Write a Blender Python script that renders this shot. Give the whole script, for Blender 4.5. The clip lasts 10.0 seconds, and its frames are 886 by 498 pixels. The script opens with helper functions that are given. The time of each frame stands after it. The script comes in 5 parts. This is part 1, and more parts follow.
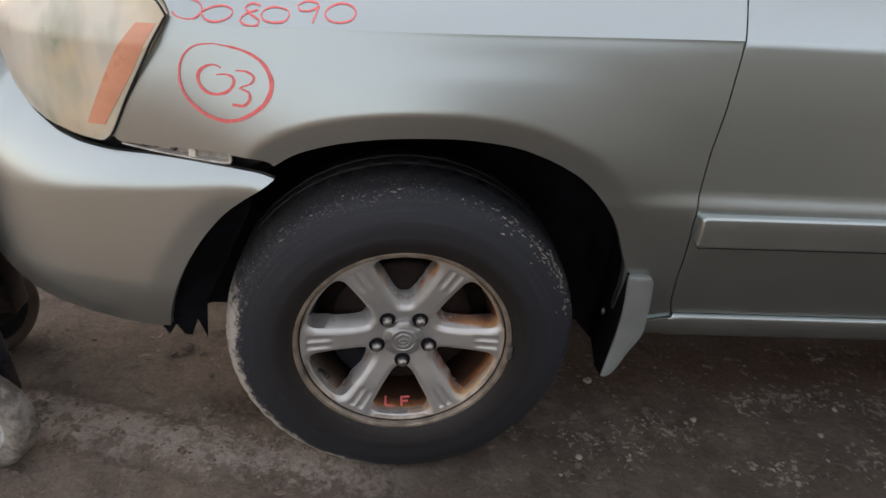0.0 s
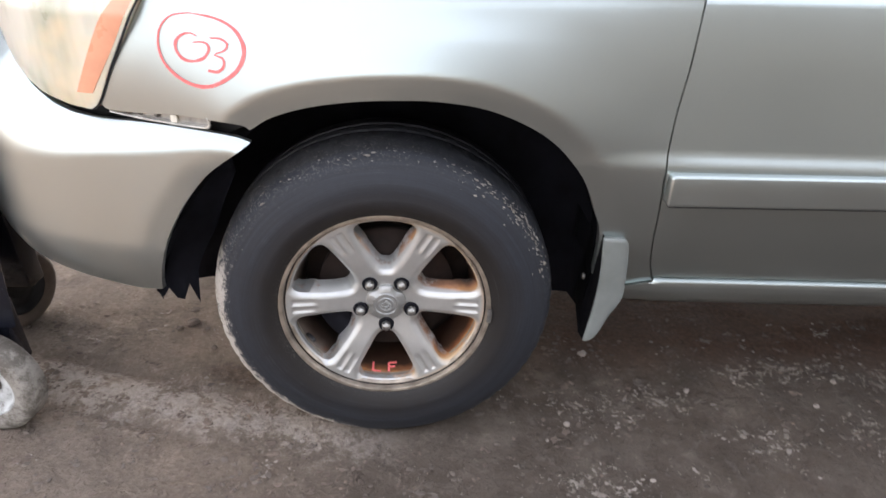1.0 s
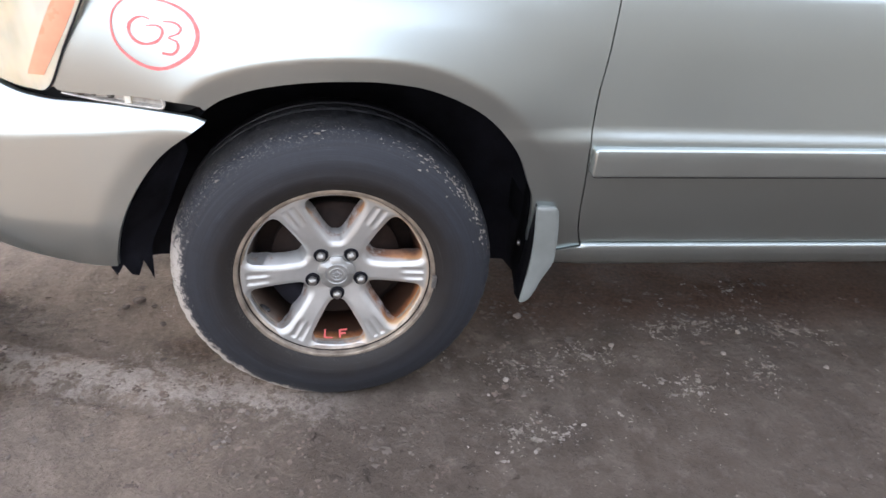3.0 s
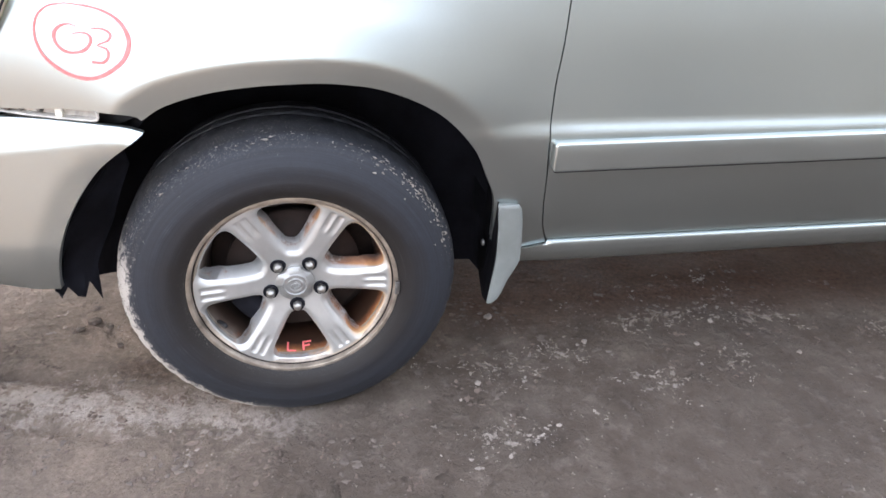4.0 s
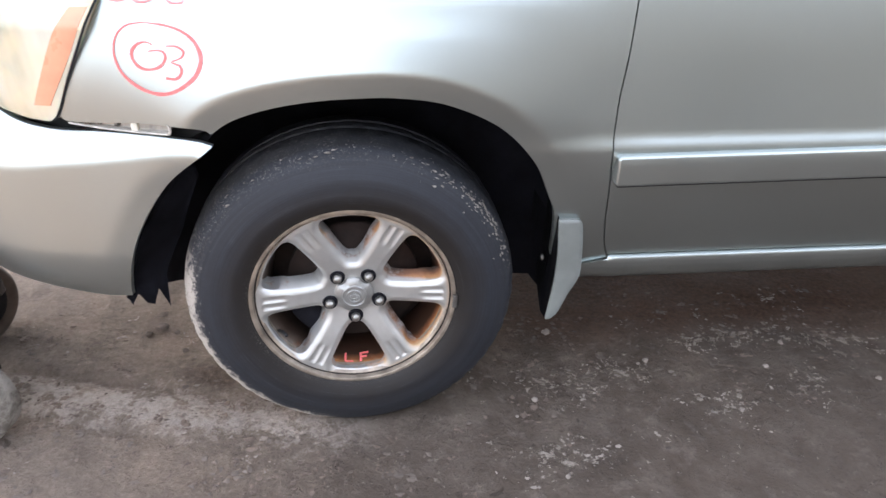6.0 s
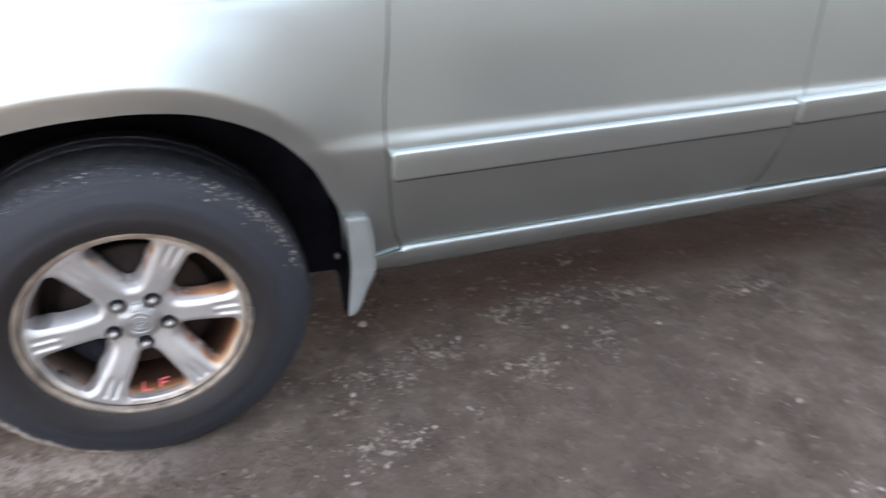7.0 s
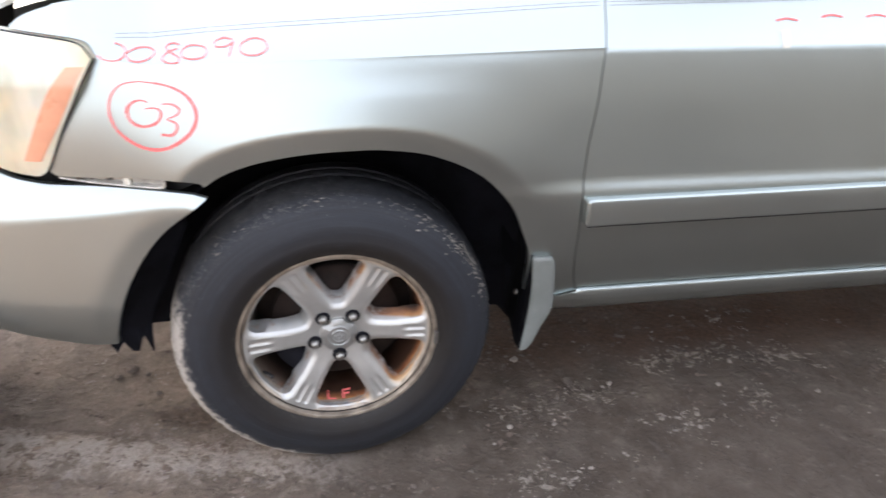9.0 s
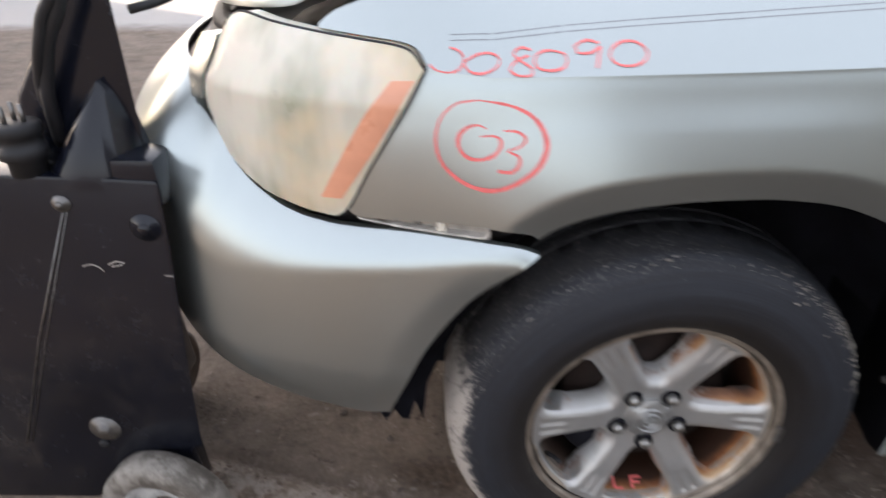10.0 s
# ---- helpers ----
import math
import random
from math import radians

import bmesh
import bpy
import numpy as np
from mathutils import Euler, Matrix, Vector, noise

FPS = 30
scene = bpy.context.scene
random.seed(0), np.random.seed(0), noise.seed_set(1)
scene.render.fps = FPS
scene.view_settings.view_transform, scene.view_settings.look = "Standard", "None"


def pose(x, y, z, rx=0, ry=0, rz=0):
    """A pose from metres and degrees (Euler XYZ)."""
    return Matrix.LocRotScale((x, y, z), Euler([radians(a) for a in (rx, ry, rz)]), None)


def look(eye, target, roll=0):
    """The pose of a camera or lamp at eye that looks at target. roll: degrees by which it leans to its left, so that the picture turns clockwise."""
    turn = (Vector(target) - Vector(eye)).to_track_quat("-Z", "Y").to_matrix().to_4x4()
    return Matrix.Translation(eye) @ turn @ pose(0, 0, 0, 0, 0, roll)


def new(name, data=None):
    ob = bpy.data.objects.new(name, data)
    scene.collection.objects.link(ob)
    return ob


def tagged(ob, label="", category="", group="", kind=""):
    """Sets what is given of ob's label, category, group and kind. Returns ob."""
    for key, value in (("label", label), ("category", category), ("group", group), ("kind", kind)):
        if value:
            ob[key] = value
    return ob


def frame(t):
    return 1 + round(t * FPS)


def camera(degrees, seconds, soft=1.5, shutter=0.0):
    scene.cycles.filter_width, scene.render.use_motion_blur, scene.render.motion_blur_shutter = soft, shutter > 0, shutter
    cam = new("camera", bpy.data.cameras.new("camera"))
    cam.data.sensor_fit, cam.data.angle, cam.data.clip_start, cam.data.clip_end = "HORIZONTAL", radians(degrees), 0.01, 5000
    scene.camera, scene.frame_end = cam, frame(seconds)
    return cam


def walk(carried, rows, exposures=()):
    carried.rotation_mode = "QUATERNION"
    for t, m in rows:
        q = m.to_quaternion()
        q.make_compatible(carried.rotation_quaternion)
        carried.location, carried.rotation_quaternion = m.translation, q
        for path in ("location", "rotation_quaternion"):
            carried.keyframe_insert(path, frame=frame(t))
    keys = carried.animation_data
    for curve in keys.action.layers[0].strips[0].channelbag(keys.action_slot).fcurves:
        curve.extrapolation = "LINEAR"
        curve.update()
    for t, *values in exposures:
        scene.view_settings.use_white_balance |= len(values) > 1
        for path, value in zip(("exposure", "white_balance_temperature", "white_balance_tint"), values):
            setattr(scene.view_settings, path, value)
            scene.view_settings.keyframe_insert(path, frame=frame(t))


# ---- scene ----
cam = camera(68.0, 10.0, shutter=0.4)
PATH = [
    (0, (-0.018, -1.105, 1.152), (0.119, 0.659, 0.220), 4.1),
    (0.5, (0.066, -1.136, 1.107), (0.065, 0.666, 0.240), 3.2),
    (1, (0.098, -1.179, 1.104), (0.127, 0.594, 0.178), 1.9),
    (1.5, (0.056, -1.219, 1.106), (0.224, 0.523, 0.136), 2.0),
    (2, (0.025, -1.233, 1.120), (0.184, 0.535, 0.199), 1.2),
    (2.5, (0.051, -1.255, 1.144), (0.221, 0.488, 0.177), 3.1),
    (2.7, (0.052, -1.278, 1.141), (0.265, 0.458, 0.172), 4.1),
    (3.8, (0.094, -1.242, 1.137), (0.398, 0.456, 0.124), 2.2),
    (4, (0.098, -1.234, 1.125), (0.409, 0.483, 0.147), 2.0),
    (4.5, (0.099, -1.216, 1.141), (0.302, 0.526, 0.179), 1.1),
    (5, (0.091, -1.215, 1.154), (0.222, 0.542, 0.207), -0.0),
    (5.2, (0.090, -1.215, 1.149), (0.195, 0.547, 0.209), 0.1),
    (6.3, (0.103, -1.228, 1.123), (0.301, 0.520, 0.171), 0.2),
    (6.5, (0.129, -1.228, 1.143), (0.395, 0.513, 0.194), 0.0),
    (7, (0.226, -1.234, 1.165), (0.799, 0.399, 0.164), 0.5),
    (7.5, (0.328, -1.282, 1.170), (1.200, 0.226, 0.188), 0.5),
    (8, (0.313, -1.300, 1.171), (1.050, 0.316, 0.252), -1.1),
    (8.5, (0.189, -1.267, 1.173), (0.626, 0.443, 0.233), 0.3),
    (9, (-0.001, -1.253, 1.199), (0.327, 0.503, 0.300), 1.5),
    (9.5, (-0.158, -1.109, 1.185), (-0.031, 0.649, 0.239), 1.2),
    (10, (-0.346, -0.871, 1.174), (-0.380, 0.882, 0.212), -0.3),
]
EXPO = [(0, 1.02, 6950, 18), (0.5, 1.86, 7000, 18), (1, 2.12, 6700, 18), (1.5, 2.22, 6540, 18), (2, 2.35, 6390, 18), (2.5, 2.22, 6380, 18), (4, 2.65, 6370, 18), (4.5, 2.49, 6340, 18), (5, 2.25, 6360, 18), (6.5, 2.37, 6400, 18), (7, 2.42, 6290, 18), (7.5, 2.74, 6330, 18), (8, 2.68, 6380, 18), (8.5, 2.47, 6450, 18), (9.0, 2.11, 6630, 18), (9.5, 1.69, 6700, 18), (10, 1.47, 6600, 18)]
walk(cam, [(t, look(eye, target, roll)) for t, eye, target, roll in PATH], EXPO)
# ---------------------------------------------------------------- light
world = bpy.data.worlds.new("world")
scene.world = world
world.use_nodes = True
wn = world.node_tree.nodes
sky = wn.new("ShaderNodeTexSky")
sky.sky_type, sky.sun_disc = "NISHITA", False
SUN_EL, SUN_AZ = 17.0, -55.0          # degrees; azimuth from +y towards +x
sky.sun_elevation, sky.sun_rotation = radians(SUN_EL), radians(SUN_AZ)
sky.air_density, sky.dust_density, sky.ozone_density = 1.5, 3.0, 1.2
wn["Background"].inputs[1].default_value = 0.15
veil = wn.new("ShaderNodeHueSaturation")      # thin high cloud takes most of the blue out
veil.inputs["Saturation"].default_value = 0.68
world.node_tree.links.new(sky.outputs[0], veil.inputs["Color"])
cloud = wn.new("ShaderNodeMix")               # the cloud itself: an even pale blue-white
cloud.data_type = "RGBA"
cloud.inputs[0].default_value, cloud.inputs[7].default_value = 0.45, (5.3, 5.8, 6.4, 1)
world.node_tree.links.new(veil.outputs[0], cloud.inputs[6])
world.node_tree.links.new(cloud.outputs[2], wn["Background"].inputs[0])
sun = new("sun", bpy.data.lights.new("sun", "SUN"))
sun.data.energy, sun.data.angle, sun.data.color = 5.0, radians(1.2), (1.0, 0.84, 0.66)
sun_dir = Vector((math.sin(radians(SUN_AZ)) * math.cos(radians(SUN_EL)), math.cos(radians(SUN_AZ)) * math.cos(radians(SUN_EL)), math.sin(radians(SUN_EL))))
sun.matrix_world = look(sun_dir * 20, (0, 0, 0))


# ---------------------------------------------------------------- materials
class Mat:
    """A small builder round one node material."""

    def __init__(self, name):
        self.m = bpy.data.materials.new(name)
        self.m.use_nodes = True
        self.t = self.m.node_tree
        self.b = self.t.nodes["Principled BSDF"]
        self.co = self.t.nodes.new("ShaderNodeTexCoord").outputs["Object"]

    def node(self, kind, **sets):
        n = self.t.nodes.new(kind)
        for k, v in sets.items():
            n.inputs[k.replace("_", " ")].default_value = v
        return n

    def link(self, a, b):
        self.t.links.new(a, b)

    def noise(self, scale, detail=5.0, rough=0.6, vec=None):
        n = self.node("ShaderNodeTexNoise", Scale=scale, Detail=detail, Roughness=rough)
        self.link(vec or self.co, n.inputs["Vector"])
        return n.outputs["Fac"]

    def ramp(self, fac, *stops):
        r = self.t.nodes.new("ShaderNodeValToRGB")
        els = r.color_ramp.elements
        while len(els) < len(stops):
            els.new(0.5)
        for e, (p, c) in zip(els, stops):
            e.position = p
            e.color = (*c, 1) if isinstance(c, tuple) else (c, c, c, 1)
        self.link(fac, r.inputs[0])
        return r.outputs[0]

    def mix(self, fac, a, b):
        n = self.t.nodes.new("ShaderNodeMix")
        n.data_type = "RGBA"
        for sock, v in ((n.inputs[0], fac), (n.inputs[6], a), (n.inputs[7], b)):
            if isinstance(v, (int, float)):
                sock.default_value = v
            elif isinstance(v, tuple):
                sock.default_value = (*v, 1)
            else:
                self.link(v, sock)
        return n.outputs[2]

    def maths(self, op, a, b=0.0, c=None, clamp=False):
        n = self.t.nodes.new("ShaderNodeMath")
        n.operation, n.use_clamp = op, clamp
        for sock, v in zip(n.inputs, (a, b, c)):
            if v is None:
                continue
            if isinstance(v, (int, float)):
                sock.default_value = v
            else:
                self.link(v, sock)
        return n.outputs[0]

    def xyz(self):
        n = self.t.nodes.new("ShaderNodeSeparateXYZ")
        self.link(self.co, n.inputs[0])
        return n.outputs

    def warp(self, scale, amount):
        """The object's coordinates pushed about by noise."""
        n = self.node("ShaderNodeTexNoise", Scale=scale, Detail=4.0, Roughness=0.6)
        self.link(self.co, n.inputs["Vector"])
        mid = self.vec("SUBTRACT", n.outputs["Color"], (0.5, 0.5, 0.5))
        return self.vec("MULTIPLY_ADD", mid, (amount, amount, amount), self.co)

    def vec(self, op, a, b, c=None, out=0):
        n = self.t.nodes.new("ShaderNodeVectorMath")
        n.operation = op
        for sock, v in zip(n.inputs, (a, b, c)):
            if isinstance(v, tuple):
                sock.default_value = v
            elif v is not None:
                self.link(v, sock)
        return n.outputs[out]

    def chips(self, scale, share, size, vec):
        """Scattered flakes: a share of the cells of a Voronoi pattern, each a blot round its middle."""
        n = self.node("ShaderNodeTexVoronoi", Scale=scale)
        self.link(vec, n.inputs["Vector"])
        pick = self.t.nodes.new("ShaderNodeSeparateColor")
        self.link(n.outputs["Color"], pick.inputs[0])
        chosen = self.maths("LESS_THAN", pick.outputs[0], share)
        reach = self.maths("MULTIPLY_ADD", pick.outputs[1], size, size * 0.35)
        blot = self.maths("MULTIPLY", self.maths("SUBTRACT", reach, n.outputs["Distance"]), 9.0, clamp=True)
        frayed = self.ramp(self.noise(scale * 3.5, 4, 0.7, vec), (0.38, 0.25), (0.50, 1.0))
        return self.maths("MULTIPLY", self.maths("MULTIPLY", chosen, blot), frayed)

    def polar(self):
        """Arc length round the wheel, radius and depth, for wheels turned about y."""
        x, y, z = self.xyz()
        radius = self.maths("POWER", self.maths("ADD", self.maths("MULTIPLY", x, x), self.maths("MULTIPLY", z, z)), 0.5)
        arc = self.maths("MULTIPLY", self.maths("ARCTAN2", z, x), 0.34)
        c = self.t.nodes.new("ShaderNodeCombineXYZ")
        for sock, v in zip(c.inputs, (arc, radius, y)):
            self.link(v, sock)
        return c.outputs[0], arc, radius

    def set(self, **vals):
        for k, v in vals.items():
            s = self.b.inputs[k.replace("_", " ")]
            if isinstance(v, (int, float)):
                s.default_value = v
            elif isinstance(v, tuple):
                s.default_value = (*v, 1) if len(v) == 3 else v
            else:
                self.link(v, s)
        return self

    def bump(self, height, strength=0.3, dist=0.002):
        n = self.node("ShaderNodeBump", Strength=strength, Distance=dist)
        self.link(height, n.inputs["Height"])
        self.link(n.outputs[0], self.b.inputs["Normal"])
        return self


def simple(name, color, rough=0.5, metal=0.0, vary=0.25, scale=30, bump=0.15, dist=0.001, **more):
    k = Mat(name)
    n = k.noise(scale, 6)
    dark = tuple(c * (1 - vary) for c in color)
    light = tuple(min(1, c * (1 + vary)) for c in color)
    k.set(Base_Color=k.ramp(n, (0.3, dark), (0.7, light)), Metallic=metal, **more)
    k.set(Roughness=k.ramp(k.noise(scale * 0.37, 4), (0.3, max(0, rough - 0.1)), (0.7, min(1, rough + 0.1))))
    if bump:
        k.bump(k.noise(scale * 6, 4), bump, dist)
    return k.m


def make_paint():
    k = Mat("silver_paint")
    film = k.ramp(k.noise(5, 6, 0.65), (0.42, 0.0), (0.75, 1.0))
    fine = k.ramp(k.noise(160, 3), (0.45, 0.0), (0.75, 1.0))
    dust = k.maths("MULTIPLY", film, k.maths("MULTIPLY_ADD", fine, 0.5, 0.5))
    flake = k.ramp(k.noise(2600, 1), (0.35, (0.408, 0.450, 0.443)), (0.65, (0.507, 0.555, 0.546)))
    k.set(Base_Color=k.mix(k.maths("MULTIPLY", dust, 0.08), flake, (0.40, 0.385, 0.34)))
    k.set(Metallic=k.maths("MULTIPLY_ADD", dust, -0.08, 0.95))
    k.set(Roughness=k.maths("MULTIPLY_ADD", dust, 0.05, 0.315), Coat_Weight=0.25, Coat_Roughness=k.maths("MULTIPLY_ADD", dust, 0.10, 0.07))
    k.bump(k.noise(2600, 1), 0.04, 0.0003)
    return k.m


def make_tyre(name, mud, pale):
    k = Mat(name)
    x, y, z = k.xyz()
    p, arc, radius = k.polar()
    n1 = k.noise(14, 8, 0.7)
    n2 = k.noise(90, 5, 0.7)
    worn = k.ramp(k.maths("MULTIPLY_ADD", n1, 0.06, radius), (0.27, (0.019, 0.0155, 0.0140)), (0.325, (0.027, 0.030, 0.038)))
    bands = k.t.nodes.new("ShaderNodeCombineXYZ")
    k.link(k.maths("MULTIPLY", radius, 260.0), bands.inputs[0])
    k.link(k.maths("MULTIPLY", arc, 3.0), bands.inputs[1])
    rings = k.noise(1.0, 4, 0.6, bands.outputs[0])
    base = k.mix(k.ramp(n2, (0.35, 0.0), (0.65, 0.25)), worn, (0.016, 0.016, 0.018))
    base = k.mix(k.ramp(rings, (0.40, 0.35), (0.56, 0.0)), base, (0.013, 0.012, 0.012))
    scuffs = k.maths("MULTIPLY", k.ramp(rings, (0.60, 0.0), (0.68, 1.0)), k.ramp(n1, (0.45, 0.0), (0.6, 0.35)))
    base = k.mix(scuffs, base, (0.075, 0.078, 0.085))
    # dried mud: a stippled film over the shoulder and tread, flakes on the lugs, a pale crust on the leading tread
    shoulder = k.maths("MULTIPLY", k.maths("SUBTRACT", y, -0.031), 60.0, clamp=True)
    tread = k.maths("MULTIPLY", k.maths("SUBTRACT", y, -0.008), 60.0, clamp=True)
    # tread rubber darkened here to paint in the shade inside the wheel arch
    base = k.mix(k.maths("MULTIPLY", tread, 0.35), base, (0.010, 0.0098, 0.0100))
    lead = k.maths("MULTIPLY_ADD", k.maths("ADD", x, k.maths("MULTIPLY", z, 0.55)), -9.0, -1.6, clamp=True)
    left = k.maths("MULTIPLY_ADD", x, -3.2, 0.35, clamp=True)
    grit = k.ramp(k.noise(230, 5, 0.8, p), (0.55, 0.0), (0.64, 1.0))
    film = k.ramp(k.noise(26, 6, 0.75, p), (0.36, 0.12), (0.58, 0.85))
    stipple = k.maths("MULTIPLY", k.maths("MULTIPLY", shoulder, k.maths("MULTIPLY_ADD", left, 0.55, 0.22)), k.maths("MULTIPLY", grit, film))
    haze = k.maths("MULTIPLY", tread, k.maths("MULTIPLY", left, 0.05))
    cake = k.maths("MULTIPLY", k.maths("MULTIPLY", k.maths("SUBTRACT", y, k.maths("MULTIPLY_ADD", k.noise(55, 6, 0.78, p), 0.045, -0.0500)), 160.0, clamp=True), k.ramp(k.maths("MULTIPLY_ADD", k.noise(70, 6, 0.78, p), 0.9, k.maths("MULTIPLY", lead, 0.30)), (0.62, 0.0), (0.70, 1.0)))
    cake = k.maths("MULTIPLY", k.maths("MULTIPLY", cake, k.maths("MULTIPLY", lead, k.ramp(radius, (0.300, 0.0), (0.306, 1.0)))), pale)
    dirt = k.maths("MAXIMUM", k.maths("MAXIMUM", stipple, haze), cake)
    k.set(Base_Color=k.mix(k.maths("MULTIPLY", dirt, 0.9, clamp=True), base, mud), Roughness=k.maths("MULTIPLY_ADD", dirt, 0.3, 0.60), Specular_IOR_Level=0.34)
    k.bump(k.maths("ADD", k.noise(220, 5), k.maths("MULTIPLY", rings, 0.6)), 0.25, 0.001)
    return k.m


def make_alloy(name, rusty):
    k = Mat(name)
    n = k.noise(9, 7, 0.7)
    x, y, z = k.xyz()
    reach = k.polar()[2]
    lean = k.maths("MULTIPLY_ADD", x, 0.85, k.noise(13, 8, 0.75))
    rust = k.ramp(lean, (0.44, 0.0), (0.58, 1.0))
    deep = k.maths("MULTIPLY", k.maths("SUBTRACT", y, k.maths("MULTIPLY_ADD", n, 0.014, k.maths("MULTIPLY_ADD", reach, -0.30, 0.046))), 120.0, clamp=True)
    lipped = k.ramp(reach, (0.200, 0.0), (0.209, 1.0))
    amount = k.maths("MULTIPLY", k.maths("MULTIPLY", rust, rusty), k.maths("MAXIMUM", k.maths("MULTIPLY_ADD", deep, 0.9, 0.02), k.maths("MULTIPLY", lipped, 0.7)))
    ragged_depth = k.maths("MULTIPLY_ADD", k.noise(35, 5), 0.030, y)      # rust goes gold to brown inwards; the near-black deepest in is painted shade
    tone = k.ramp(k.maths("MULTIPLY_ADD", ragged_depth, 10.0, 0.0), (0.16, (0.62, 0.42, 0.24)), (0.30, (0.58, 0.27, 0.10)), (0.46, (0.27, 0.105, 0.040)), (0.62, (0.060, 0.026, 0.014)))
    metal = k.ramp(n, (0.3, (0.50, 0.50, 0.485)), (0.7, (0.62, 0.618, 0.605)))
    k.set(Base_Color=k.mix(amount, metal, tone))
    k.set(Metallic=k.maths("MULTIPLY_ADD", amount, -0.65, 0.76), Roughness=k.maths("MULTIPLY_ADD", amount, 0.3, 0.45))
    k.bump(k.noise(300, 4), 0.06, 0.0005)
    return k.m


def make_barrel():
    """Bare barrel, rust-gold towards its mouth on the trailing side; its dark inside is shade put into the colour."""
    k = Mat("rusty_barrel")
    x, y, z = k.xyz()
    big = k.ramp(k.noise(7, 6, 0.7), (0.40, 0.0), (0.58, 1.0))
    side = k.ramp(k.maths("MULTIPLY_ADD", x, 1.1, k.noise(11, 7, 0.7)), (0.40, 0.0), (0.56, 1.0))
    ragged_depth = k.maths("MULTIPLY_ADD", k.maths("MULTIPLY_ADD", k.noise(30, 5), 0.030, y), 10.0, -0.15)
    rust_and_shade = k.ramp(ragged_depth, (0.08, (0.66, 0.44, 0.24)), (0.16, (0.60, 0.28, 0.10)), (0.27, (0.22, 0.082, 0.032)), (0.42, (0.040, 0.018, 0.010)))
    plain = k.ramp(ragged_depth, (0.10, (0.36, 0.32, 0.28)), (0.34, (0.13, 0.10, 0.08)), (0.55, (0.026, 0.020, 0.017)))
    col = k.mix(side, k.mix(k.maths("MULTIPLY", big, 0.5), plain, (0.055, 0.030, 0.020)), rust_and_shade)
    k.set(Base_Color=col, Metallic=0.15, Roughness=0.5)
    k.bump(k.noise(200, 5), 0.2, 0.001)
    return k.m


SMEARS = [(1.76, 0.12, 0.09, 0.030), (2.41, 0.12, 0.05, 0.03), (2.2, -0.38, 0.06, 0.04), (2.18, -0.52, 0.06, 0.04), (2.03, -0.40, 0.08, 0.03), (1.43, -0.69, 0.10, 0.045), (1.49, -0.80, 0.08, 0.04), (1.05, 0.26, 0.14, 0.05),
          (1.2, 0.43, 0.08, 0.03), (0.70, 0.14, 0.06, 0.04), (0.96, 0.25, 0.07, 0.035), (0.93, 0.0, 0.08, 0.04), (1.17, 0.03, 0.05, 0.05), (0.50, 0.09, 0.09, 0.05), (0.46, -0.16, 0.08, 0.05), (1.34, 0.23, 0.09, 0.04)]


